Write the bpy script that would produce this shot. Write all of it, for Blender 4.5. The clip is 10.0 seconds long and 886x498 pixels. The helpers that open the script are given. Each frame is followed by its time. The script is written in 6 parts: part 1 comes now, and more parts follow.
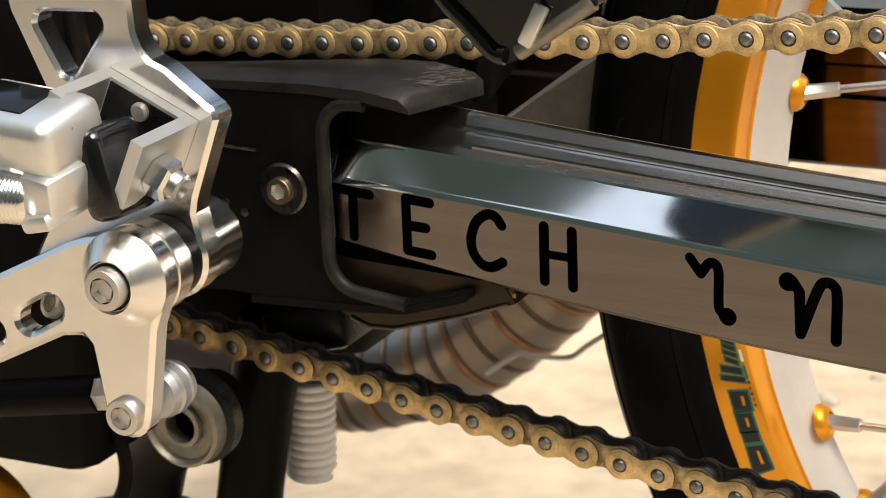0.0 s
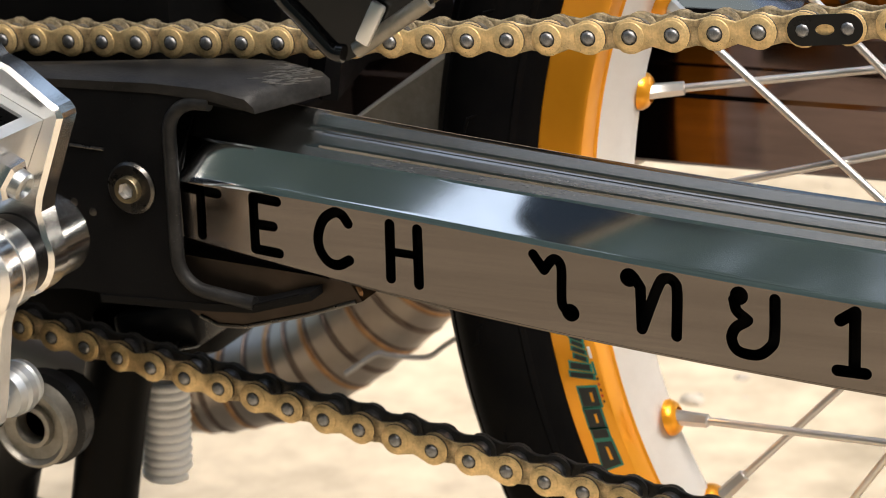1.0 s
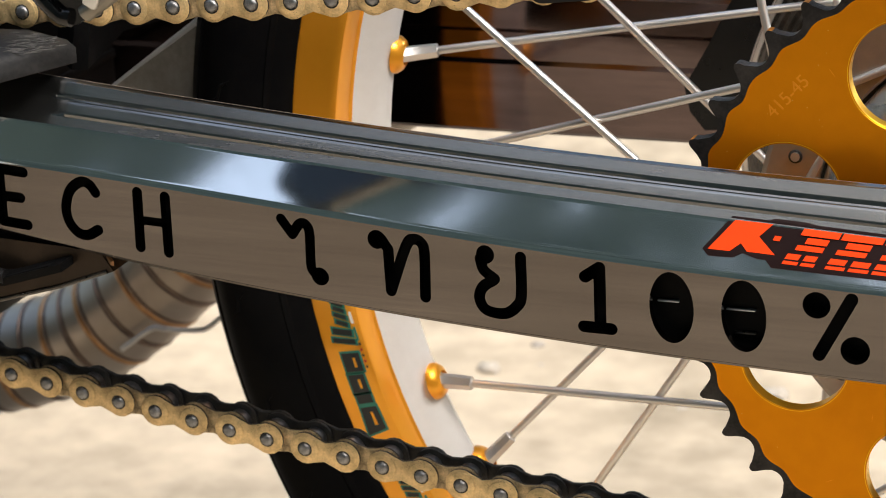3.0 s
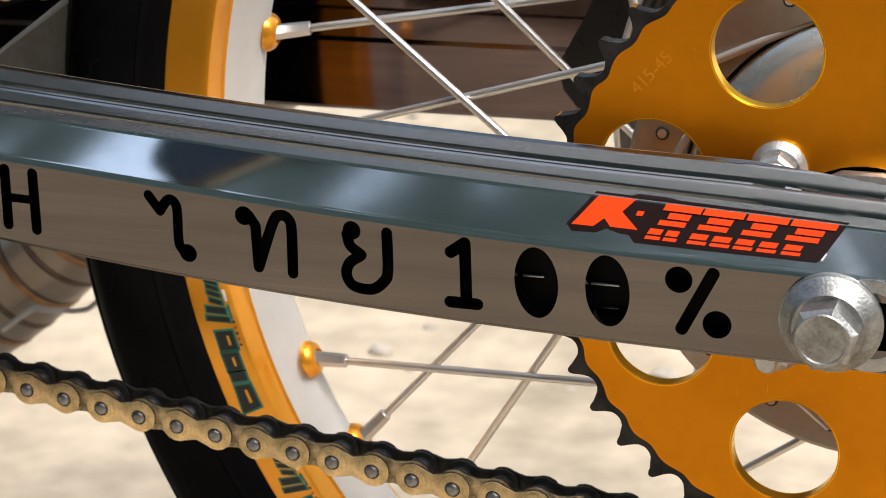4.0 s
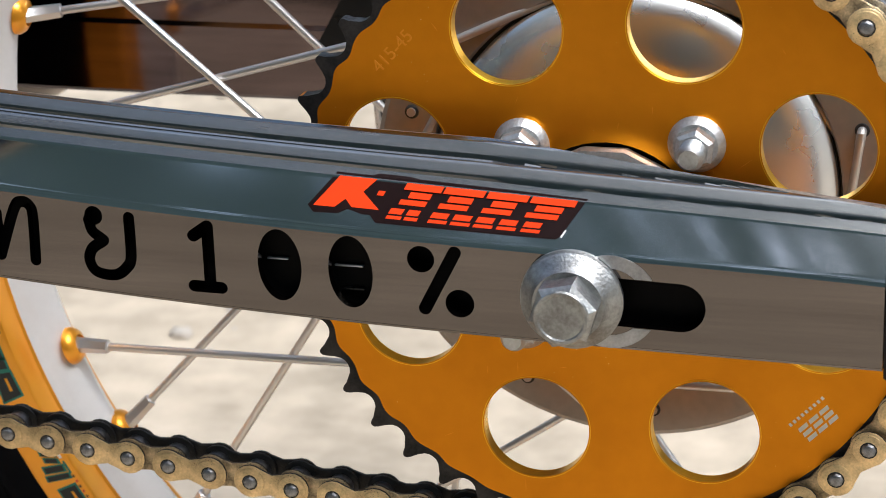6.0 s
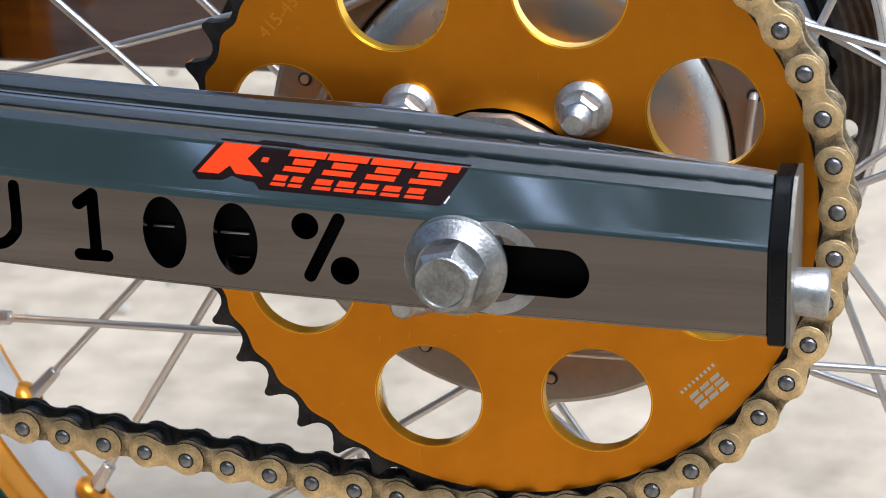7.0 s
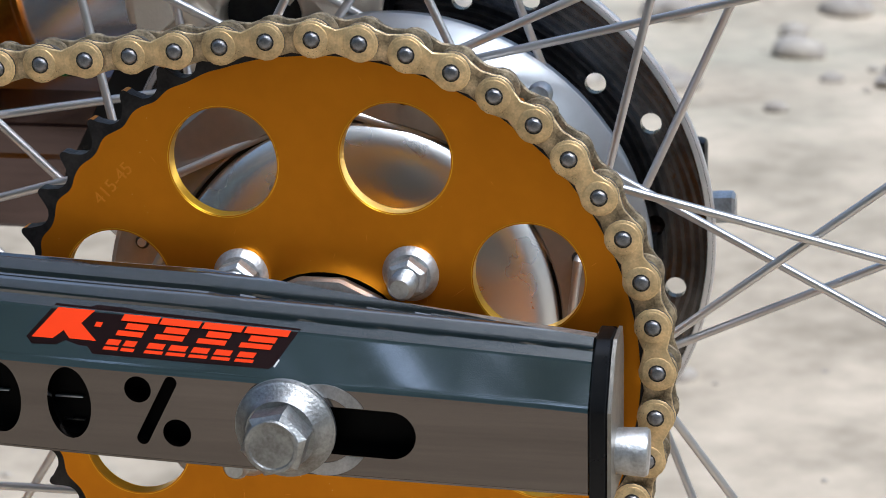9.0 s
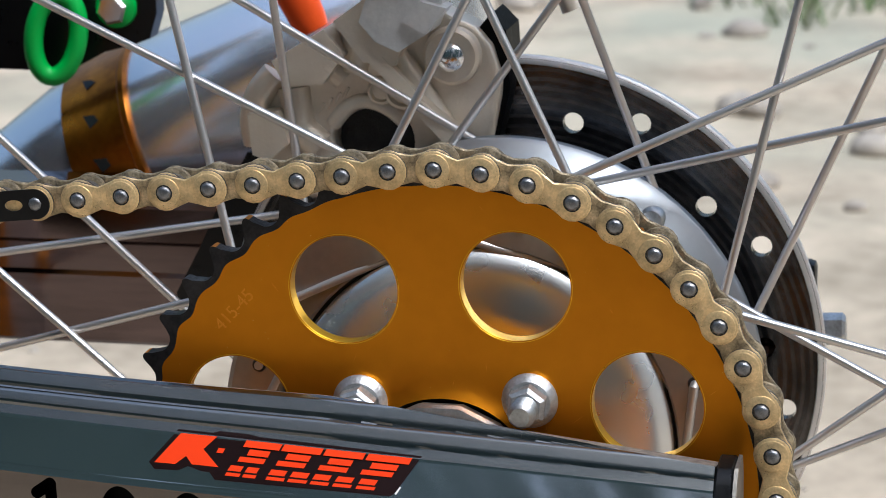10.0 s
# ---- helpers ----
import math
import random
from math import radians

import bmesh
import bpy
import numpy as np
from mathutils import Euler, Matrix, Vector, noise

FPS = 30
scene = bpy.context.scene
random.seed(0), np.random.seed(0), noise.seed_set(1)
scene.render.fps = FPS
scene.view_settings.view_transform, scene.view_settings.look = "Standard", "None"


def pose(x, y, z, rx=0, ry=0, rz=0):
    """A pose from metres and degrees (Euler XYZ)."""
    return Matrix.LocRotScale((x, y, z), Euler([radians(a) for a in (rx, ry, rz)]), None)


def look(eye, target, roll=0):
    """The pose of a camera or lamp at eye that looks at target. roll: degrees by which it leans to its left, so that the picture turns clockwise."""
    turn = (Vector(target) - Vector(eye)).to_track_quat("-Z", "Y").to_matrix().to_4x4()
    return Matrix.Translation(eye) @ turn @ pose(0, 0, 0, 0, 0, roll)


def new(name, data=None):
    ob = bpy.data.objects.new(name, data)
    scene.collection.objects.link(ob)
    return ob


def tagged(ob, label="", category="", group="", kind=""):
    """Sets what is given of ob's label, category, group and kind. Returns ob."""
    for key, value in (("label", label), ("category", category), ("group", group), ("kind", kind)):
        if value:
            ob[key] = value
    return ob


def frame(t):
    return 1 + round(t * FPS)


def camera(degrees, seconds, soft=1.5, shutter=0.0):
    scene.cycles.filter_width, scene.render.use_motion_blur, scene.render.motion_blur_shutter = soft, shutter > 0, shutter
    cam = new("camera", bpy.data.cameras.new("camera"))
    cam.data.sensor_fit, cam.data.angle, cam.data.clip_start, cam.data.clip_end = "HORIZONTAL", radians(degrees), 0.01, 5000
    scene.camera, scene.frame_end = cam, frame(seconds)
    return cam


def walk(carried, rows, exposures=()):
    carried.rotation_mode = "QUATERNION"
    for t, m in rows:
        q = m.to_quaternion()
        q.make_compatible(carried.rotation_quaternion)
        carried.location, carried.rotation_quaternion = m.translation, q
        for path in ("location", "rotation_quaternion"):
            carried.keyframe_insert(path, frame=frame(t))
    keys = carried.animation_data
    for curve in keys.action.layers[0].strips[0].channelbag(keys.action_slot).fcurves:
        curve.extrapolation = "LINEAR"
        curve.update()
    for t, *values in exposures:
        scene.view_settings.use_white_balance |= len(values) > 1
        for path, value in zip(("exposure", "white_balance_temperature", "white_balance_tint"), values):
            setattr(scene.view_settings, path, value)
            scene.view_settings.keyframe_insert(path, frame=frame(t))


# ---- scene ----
cam = camera(21.29, 10.0, 0.55)
walk(cam, [
    (0, look((0.0375, -0.6128, 0.5137), (-0.2302, -0.1102, 0.3249), -3.16)),
    (0.5, look((0.0438, -0.6141, 0.5139), (-0.2126, -0.1054, 0.3253), -2.85)),
    (1, look((0.0511, -0.6116, 0.5117), (-0.1917, -0.0963, 0.3234), -2.52)),
    (1.5, look((0.0610, -0.6052, 0.5084), (-0.1630, -0.0823, 0.3178), -2.36)),
    (2, look((0.0688, -0.5996, 0.5051), (-0.1472, -0.0753, 0.3090), -2.62)),
    (3.5, look((0.0785, -0.6007, 0.5043), (-0.1176, -0.0681, 0.3095), -2.38)),
    (4, look((0.0874, -0.5986, 0.5013), (-0.0968, -0.0629, 0.3033), -2.03)),
    (4.5, look((0.0948, -0.5970, 0.4987), (-0.0752, -0.0582, 0.2968), -1.86)),
    (5, look((0.1000, -0.5962, 0.5001), (-0.0588, -0.0545, 0.2968), -1.89)),
    (5.5, look((0.1047, -0.5914, 0.5009), (-0.0458, -0.0475, 0.2971), -1.82)),
    (7, look((0.1400, -0.5761, 0.4940), (-0.0053, -0.0329, 0.2847), -1.96)),
    (7.5, look((0.1506, -0.5738, 0.4915), (0.0141, -0.0293, 0.2796), -1.78)),
    (8, look((0.1584, -0.5742, 0.4916), (0.0314, -0.0249, 0.2862), -1.67)),
    (8.5, look((0.1576, -0.5776, 0.5005), (0.0352, -0.0217, 0.3105), -1.48)),
    (9, look((0.1572, -0.5829, 0.5065), (0.0387, -0.0226, 0.3276), -1.28)),
    (9.5, look((0.1505, -0.5895, 0.5138), (0.0295, -0.0270, 0.3438), -1.25)),
    (10, look((0.1424, -0.5877, 0.5194), (0.0080, -0.0246, 0.3615), -1.59)),
], [(0, 0.58, 6550, 10), (1, 0.7, 6150, 10), (2, 0.57, 6050, 10), (3.5, 0.55, 5900, 10), (5.5, 0.44, 5550, 10), (7, 0.32, 5050, 10), (8, 0.14, 4900, 10), (10, 0.04, 5200, 10)])
cam.data.dof.use_dof = True
cam.data.dof.focus_distance = 0.645
cam.data.dof.aperture_fstop = 28.0

# ---- light: bright hazy day, wide soft sun ----
world = bpy.data.worlds.new("sky")
scene.world = world
world.use_nodes = True
wn = world.node_tree.nodes
sky = wn.new("ShaderNodeTexSky")
sky.sky_type = "NISHITA"
sky.sun_disc = False
sky.sun_elevation, sky.sun_rotation = radians(62), radians(125)
sky.air_density, sky.dust_density = 2.0, 9.0
world.node_tree.links.new(sky.outputs[0], wn["Background"].inputs[0])
wn["Background"].inputs[1].default_value = 0.15
sun = new("sun", bpy.data.lights.new("sun", "SUN"))
sun.data.energy, sun.data.angle, sun.data.color = 2.05, radians(30), (1.0, 0.96, 0.89)
sun.matrix_world = look((0.83, -0.58, 1.87), (0, 0.0, 0.0))

# ---- materials ----
def material(name, color, rough=0.4, metal=0.0, color2=None, scale=60.0, amount=0.5, bump=0.0, bump_scale=400.0,
             rough2=None, stretch=(1, 1, 1), coat=0.0, random_amount=0.0, detail=6.0, spec=0.5, turned=0.0):
    """Principled surface: two colours mixed by two noises, roughness variation and fine relief."""
    m = bpy.data.materials.new(name)
    m.use_nodes = True
    nt = m.node_tree
    b = nt.nodes["Principled BSDF"]
    link = nt.links.new
    tc = nt.nodes.new("ShaderNodeTexCoord")
    mp = nt.nodes.new("ShaderNodeMapping")
    mp.inputs["Scale"].default_value = stretch
    link(tc.outputs["Object"], mp.inputs["Vector"])
    n1 = nt.nodes.new("ShaderNodeTexNoise")
    n1.inputs["Scale"].default_value, n1.inputs["Detail"].default_value = scale, detail
    n2 = nt.nodes.new("ShaderNodeTexNoise")
    n2.inputs["Scale"].default_value, n2.inputs["Detail"].default_value = scale * 6.3, 4.0
    link(mp.outputs[0], n1.inputs["Vector"])
    link(mp.outputs[0], n2.inputs["Vector"])
    add = nt.nodes.new("ShaderNodeMath")
    add.operation = "MULTIPLY_ADD"
    add.inputs[1].default_value = 0.45
    link(n2.outputs["Fac"], add.inputs[0])
    link(n1.outputs["Fac"], add.inputs[2])
    ramp = nt.nodes.new("ShaderNodeMapRange")
    ramp.inputs["From Min"].default_value, ramp.inputs["From Max"].default_value = 0.52, 0.95
    ramp.inputs["To Max"].default_value = amount
    link(add.outputs[0], ramp.inputs["Value"])
    mix = nt.nodes.new("ShaderNodeMix")
    mix.data_type = "RGBA"
    c2 = color2 or tuple(c * 0.6 for c in color)
    mix.inputs["A"].default_value, mix.inputs["B"].default_value = (*color, 1), (*c2, 1)
    link(ramp.outputs[0], mix.inputs["Factor"])
    out = mix.outputs["Result"]
    if random_amount:
        oi = nt.nodes.new("ShaderNodeObjectInfo")
        mr = nt.nodes.new("ShaderNodeMapRange")
        mr.inputs["To Min"].default_value, mr.inputs["To Max"].default_value = 1 - random_amount, 1 + random_amount
        link(oi.outputs["Random"], mr.inputs["Value"])
        hsv = nt.nodes.new("ShaderNodeHueSaturation")
        link(out, hsv.inputs["Color"])
        link(mr.outputs[0], hsv.inputs["Value"])
        out = hsv.outputs[0]
    link(out, b.inputs["Base Color"])
    r = nt.nodes.new("ShaderNodeMapRange")
    r.inputs["From Min"].default_value, r.inputs["From Max"].default_value = 0.45, 1.0
    r.inputs["To Min"].default_value = rough
    r.inputs["To Max"].default_value = rough2 if rough2 is not None else min(1, rough * 1.5)
    link(add.outputs[0], r.inputs["Value"])
    link(r.outputs[0], b.inputs["Roughness"])
    b.inputs["Metallic"].default_value = metal
    b.inputs["Coat Weight"].default_value = coat
    b.inputs["Coat Roughness"].default_value = 0.12
    b.inputs["Specular IOR Level"].default_value = spec
    if turned:
        b.inputs["Anisotropic"].default_value = turned
        tan = nt.nodes.new("ShaderNodeTangent")
        tan.direction_type, tan.axis = "RADIAL", "Y"
        link(tan.outputs[0], b.inputs["Tangent"])
    if bump:
        nb = nt.nodes.new("ShaderNodeTexNoise")
        nb.inputs["Scale"].default_value, nb.inputs["Detail"].default_value = bump_scale, 5.0
        link(mp.outputs[0], nb.inputs["Vector"])
        bp = nt.nodes.new("ShaderNodeBump")
        bp.inputs["Strength"].default_value, bp.inputs["Distance"].default_value = bump, 0.0006
        link(nb.outputs["Fac"], bp.inputs["Height"])
        link(bp.outputs[0], b.inputs["Normal"])
    return m


# beam face and ridges darker than bare aluminium, to imitate dim reflections
ALU_FACE = material("dimmed_brushed_aluminium", (0.205, 0.182, 0.166), 0.1, 1.0, (0.155, 0.136, 0.122), 60, 0.7, 0.015, 1400, 0.22, (0.12, 1, 3))
# dark brown tint imitates the dim reddish reflection on the far beam
MIRROR_BROWN = material("mirror_brown_tint", (0.225, 0.165, 0.155), 0.07, 1.0, (0.10, 0.078, 0.075), 18, 0.8, 0.0, 500, 0.14, (0.4, 3, 3))
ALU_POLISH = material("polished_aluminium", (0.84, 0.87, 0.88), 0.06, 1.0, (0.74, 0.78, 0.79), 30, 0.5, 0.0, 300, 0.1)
ALU_DUSTY_DIM = material("dimmed_dusty_aluminium", (0.285, 0.30, 0.30), 0.16, 1.0, (0.20, 0.19, 0.18), 35, 0.8, 0.03, 1200, 0.3, (0.35, 4, 4))
ALU_BRIGHT = material("machined_aluminium", (0.93, 0.92, 0.91), 0.15, 1.0, (0.85, 0.83, 0.80), 120, 0.5, 0.02, 1500, 0.24)
FLANGE = material("satin_aluminium", (0.50, 0.53, 0.56), 0.34, 0.85, (0.42, 0.44, 0.46), 60, 0.6, 0.05, 900, 0.46)
ALU_HUB = material("hub_aluminium", (0.88, 0.87, 0.85), 0.22, 1.0, (0.68, 0.66, 0.63), 9, 0.5, 0.03, 900, 0.34, turned=0.8)
ALU_TURNED = material("turned_aluminium", (0.93, 0.92, 0.91), 0.2, 1.0, (0.86, 0.84, 0.82), 60, 0.5, 0.0, 900, 0.26, turned=0.75)
CAN = material("brushed_can", (0.92, 0.93, 0.95), 0.2, 0.85, (0.86, 0.87, 0.89), 12, 0.3, 0.0, 900, 0.25)
ALU_SATIN = material("satin_machined", (0.82, 0.83, 0.83), 0.27, 0.85, (0.70, 0.70, 0.70), 90, 0.5, 0.04, 1500, 0.44)
DARK_STEEL = material("dark_steel", (0.12, 0.113, 0.105), 0.24, 1.0, (0.07, 0.065, 0.06), 150, 0.6, 0.05, 900, 0.35)
BRASSY = material("brassy_zinc", (0.5, 0.42, 0.26), 0.28, 1.0, (0.3, 0.25, 0.16), 300, 0.7, 0.05, 900, 0.4)
ALU_CAST = material("cast_aluminium", (0.76, 0.68, 0.56), 0.3, 0.45, (0.7, 0.62, 0.51), 110, 0.7, 0.25, 900, 0.45)
STEEL = material("spoke_steel", (0.72, 0.70, 0.68), 0.33, 0.9, (0.6, 0.56, 0.52), 60, 0.35, 0.0, 500, 0.4)
ZINC = material("zinc_plate", (0.55, 0.57, 0.58), 0.3, 1.0, (0.36, 0.36, 0.35), 220, 0.9, 0.2, 1500, 0.45)
AXLE_ZINC = material("axle_zinc", (0.46, 0.475, 0.475), 0.34, 1.0, (0.22, 0.215, 0.205), 170, 1.0, 0.3, 1100, 0.5)
DULL_ZINC = material("dull_zinc", (0.62, 0.64, 0.65), 0.36, 0.9, (0.34, 0.335, 0.325), 170, 1.0, 0.3, 1100, 0.5)
PIN_STEEL = material("pin_steel", (0.36, 0.365, 0.38), 0.24, 0.95, (0.14, 0.14, 0.145), 700, 0.8, 0.2, 3000, 0.5)
GOLD_ANOD = material("gold_anodised", (0.76, 0.28, 0.002), 0.39, 1.0, (0.65, 0.235, 0.0015), 30, 0.6, 0.05, 2500, 0.52)
GOLD_EDGE = material("gold_cut_edge", (0.98, 0.60, 0.02), 0.25, 0.9, (0.92, 0.52, 0.012), 60, 0.5)
GOLD_BAND = material("amber_band", (0.62, 0.22, 0.012), 0.26, 0.95, (0.2, 0.06, 0.004), 45, 0.9, 0.05, 900, 0.36)
GOLD_RIM = material("gold_rim", (0.93, 0.40, 0.018), 0.3, 0.65, (0.85, 0.34, 0.012), 25, 0.6, 0.03, 900, 0.36, coat=0.3)
FLANGE_NEAR = material("near_flange", (0.50, 0.47, 0.43), 0.34, 1.0, (0.36, 0.335, 0.30), 60, 0.6, 0.05, 900, 0.5)
RIM_WHITE = material("rim_silver", (0.78, 0.78, 0.78), 0.38, 0.35, (0.66, 0.65, 0.64), 45, 0.5, 0.06, 900, 0.5)
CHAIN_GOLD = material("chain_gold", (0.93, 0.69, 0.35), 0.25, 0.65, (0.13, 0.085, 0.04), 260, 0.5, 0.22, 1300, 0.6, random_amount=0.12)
# deeper chain surfaces get darker colour for grime and the shade between plates
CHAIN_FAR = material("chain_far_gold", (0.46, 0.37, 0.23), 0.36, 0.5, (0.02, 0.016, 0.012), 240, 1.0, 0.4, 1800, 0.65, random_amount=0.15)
CHAIN_GRIME_SHADE = material("chain_grime_shade", (0.06, 0.042, 0.025), 0.45, 0.2, (0.012, 0.01, 0.008), 400, 0.8, 0.4, 1800, 0.65)
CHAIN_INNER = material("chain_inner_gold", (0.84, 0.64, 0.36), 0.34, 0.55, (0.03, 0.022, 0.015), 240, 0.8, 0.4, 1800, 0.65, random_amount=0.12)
GREASE = material("black_grease", (0.006, 0.006, 0.006), 0.4, 0.0, (0.05, 0.045, 0.04), 300, 0.6, 0.5, 1500, 0.65)
RUBBER = material("tyre_rubber", (0.003, 0.003, 0.0035), 0.36, 0.0, (0.006, 0.0058, 0.0055), 60, 0.6, 0.12, 900, 0.5, spec=0.03)
BLACK_PLASTIC = material("black_plastic", (0.004, 0.004, 0.0045), 0.34, 0.0, (0.008, 0.008, 0.008), 90, 0.5, 0.15, 1200, 0.5, spec=0.06)
SCUFFED = material("scuffed_plastic", (0.006, 0.006, 0.0065), 0.32, 0.0, (0.05, 0.048, 0.046), 60, 0.4, 0.2, 900, 0.5, (1, 1.5, 2), spec=0.2)
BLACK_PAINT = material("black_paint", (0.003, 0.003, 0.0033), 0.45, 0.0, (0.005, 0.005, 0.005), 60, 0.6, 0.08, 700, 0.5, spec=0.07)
BLACK_CAP = material("black_anodised", (0.004, 0.004, 0.0045), 0.25, 0.0, (0.008, 0.008, 0.008), 90, 0.5, 0.05, 900, 0.35, spec=0.3)
TOOTH = material("worn_tooth", (0.045, 0.042, 0.042), 0.3, 0.7, (0.012, 0.012, 0.013), 160, 0.9, 0.3, 1500, 0.6)
EXHAUST = material("titanium_pipe", (0.42, 0.37, 0.32), 0.3, 0.9, (0.33, 0.28, 0.24), 30, 0.7, 0.05, 900, 0.42)
HEAT = material("heat_stain", (0.12, 0.085, 0.07), 0.34, 0.85, (0.2, 0.15, 0.12), 150, 0.7, 0.05, 900, 0.45)
WELD = material("weld_bead", (0.52, 0.3, 0.14), 0.35, 0.85, (0.3, 0.17, 0.1), 200, 0.8, 0.4, 900, 0.5)
DISC = material("brake_disc_steel", (0.17, 0.155, 0.145), 0.2, 1.0, (0.05, 0.048, 0.046), 45, 0.9, 0.1, 600, 0.42, turned=0.85)
DISC_EDGE = material("brake_disc_edge", (0.92, 0.91, 0.9), 0.38, 0.7, (0.75, 0.73, 0.7), 90, 0.5)
STICKER_RED = material("sticker_orange", (0.9, 0.055, 0.004), 0.42, 0.0, (0.84, 0.048, 0.003), 60, 0.4, spec=0.08)
STICKER_BLACK = material("sticker_black", (0.010, 0.004, 0.004), 0.4, 0.0, (0.018, 0.006, 0.006), 60, 0.4, spec=0.12)
DECAL_GREEN = material("decal_green", (0.03, 0.2, 0.14), 0.4, 0.0, (0.025, 0.17, 0.12), 60, 0.4)
DECAL_BLACK = material("decal_black", (0.01, 0.013, 0.012), 0.4, 0.0, (0.02, 0.02, 0.02), 60, 0.4)
DECAL_WHITE = material("decal_white", (0.82, 0.8, 0.76), 0.4, 0.0, (0.75, 0.73, 0.7), 60, 0.4)
DECAL_RED = material("decal_red", (0.6, 0.04, 0.02), 0.4, 0.0, (0.5, 0.03, 0.02), 60, 0.4)
ETCH = material("etched_gold", (0.88, 0.37, 0.02), 0.40, 0.9, (0.78, 0.30, 0.01), 200, 0.5)
ETCH_WHITE = material("etched_silver", (0.85, 0.8, 0.72), 0.5, 0.2, (0.75, 0.7, 0.62), 200, 0.5)
GREEN_RUBBER = material("green_rubber", (0.03, 0.5, 0.06), 0.4, 0.0, (0.025, 0.4, 0.05), 90, 0.5)
ORANGE_PAINT = material("orange_paint", (0.82, 0.09, 0.004), 0.4, 0.0, (0.72, 0.075, 0.004), 90, 0.4, spec=0.2)
CHROME = material("chrome", (0.85, 0.86, 0.88), 0.12, 1.0, (0.75, 0.76, 0.78), 30, 0.6, 0.0, 500, 0.2)
SPRING = material("zinc_spring", (0.9, 0.9, 0.91), 0.3, 0.15, (0.78, 0.78, 0.78), 90, 0.5, 0.1, 900, 0.4)


# ---- mesh helpers ----
def add_mesh(name, bm, mat, smooth=35):
    bmesh.ops.recalc_face_normals(bm, faces=bm.faces)
    me = bpy.data.meshes.new(name)
    bm.to_mesh(me)
    bm.free()
    for m in (mat if isinstance(mat, (list, tuple)) else [mat]):
        me.materials.append(m)
    if smooth:
        me.shade_smooth()
        me.set_sharp_from_angle(angle=radians(smooth))
    return me


def thing(name, at, label, category, group="", kind=""):
    ob = new(name)
    ob.location = at
    ob.empty_display_size = 0.01
    return tagged(ob, label, category, group, kind)


def part(name, bm, mat, parent, label="", smooth=35):
    """One mesh object under a thing or a part; bm holds world coordinates."""
    me = bm if isinstance(bm, bpy.types.Mesh) else add_mesh(name, bm, mat, smooth)
    ob = new(name, me)
    ob.parent = parent
    bpy.context.view_layer.update()
    ob.matrix_parent_inverse = parent.matrix_world.inverted()
    return tagged(ob, label)


def solo(name, bm, mat, label, category, group="", kind="", smooth=35):
    return tagged(new(name, add_mesh(name, bm, mat, smooth)), label, category, group, kind)


def place(name, me, m, parent, label=""):
    """A part on shared mesh data at the world pose m."""
    ob = new(name, me)
    ob.parent = parent
    ob.matrix_parent_inverse = Matrix.Translation(parent.matrix_world.translation).inverted() if parent.type == "EMPTY" else parent.matrix_basis.inverted()
    ob.matrix_basis = m
    return tagged(ob, label)


def ring_at(bm, center, u, v, r, n, phase=0.0):
    return [bm.verts.new(center + (u * math.cos(phase + 2 * math.pi * i / n) + v * math.sin(phase + 2 * math.pi * i / n)) * r) for i in range(n)]


def skin(bm, rings, close=True, cap0=True, cap1=True, mi=0):
    for a, b in zip(rings, rings[1:]):
        n = len(a)
        for i in range(n if close else n - 1):
            f = bm.faces.new((a[i], a[(i + 1) % n], b[(i + 1) % n], b[i]))
            f.material_index = mi
    if cap0:
        bm.faces.new(rings[0]).material_index = mi
    if cap1:
        bm.faces.new(rings[-1]).material_index = mi


def basis(axis):
    axis = Vector(axis).normalized()
    ref = Vector((0, 0, 1)) if abs(axis.z) < 0.9 else Vector((1, 0, 0))
    u = axis.cross(ref).normalized()
    return u, axis.cross(u).normalized()


def lathe(bm, origin, axis, profile, n=32, phase=0.0, cap0=True, cap1=True, closed=False):
    """Turned body: profile rows of (distance along the axis, radius)."""
    axis, origin = Vector(axis).normalized(), Vector(origin)
    u, v = basis(axis)
    rings = [ring_at(bm, origin + axis * d, u, v, max(r, 1e-5), n, phase) for d, r in profile]
    if closed:
        skin(bm, rings + [rings[0]], True, False, False)
    else:
        skin(bm, rings, True, cap0, cap1)
    return bm


def rod(bm, a, b, r, n=12, r2=None):
    a, b = Vector(a), Vector(b)
    return lathe(bm, a, b - a, [(0, r), ((b - a).length, r if r2 is None else r2)], n)


def tube(bm, pts, r, n=12, caps=True):
    """A bent round bar through pts; r a number or a list."""
    pts = [Vector(p) for p in pts]
    rs = r if isinstance(r, (list, tuple)) else [r] * len(pts)
    rings, u = [], None
    for i, p in enumerate(pts):
        d = (pts[min(i + 1, len(pts) - 1)] - pts[max(i - 1, 0)]).normalized()
        if u is None:
            u, v = basis(d)
        u = (u - d * u.dot(d)).normalized()
        v = d.cross(u)
        rings.append(ring_at(bm, p, u, v, rs[i], n))
    skin(bm, rings, True, caps, caps)
    return bm


def curve_points(pts, steps=6):
    """Catmull-Rom through pts."""
    pts = [Vector(p) for p in pts]
    ext = [2 * pts[0] - pts[1]] + pts + [2 * pts[-1] - pts[-2]]
    out = []
    for i in range(1, len(ext) - 2):
        a, b, c, d = ext[i - 1:i + 3]
        for k in range(steps):
            t = k / steps
            out.append(0.5 * ((2 * b) + (c - a) * t + (2 * a - 5 * b + 4 * c - d) * t * t + (3 * b - a - 3 * c + d) * t ** 3))
    return out + [pts[-1]]


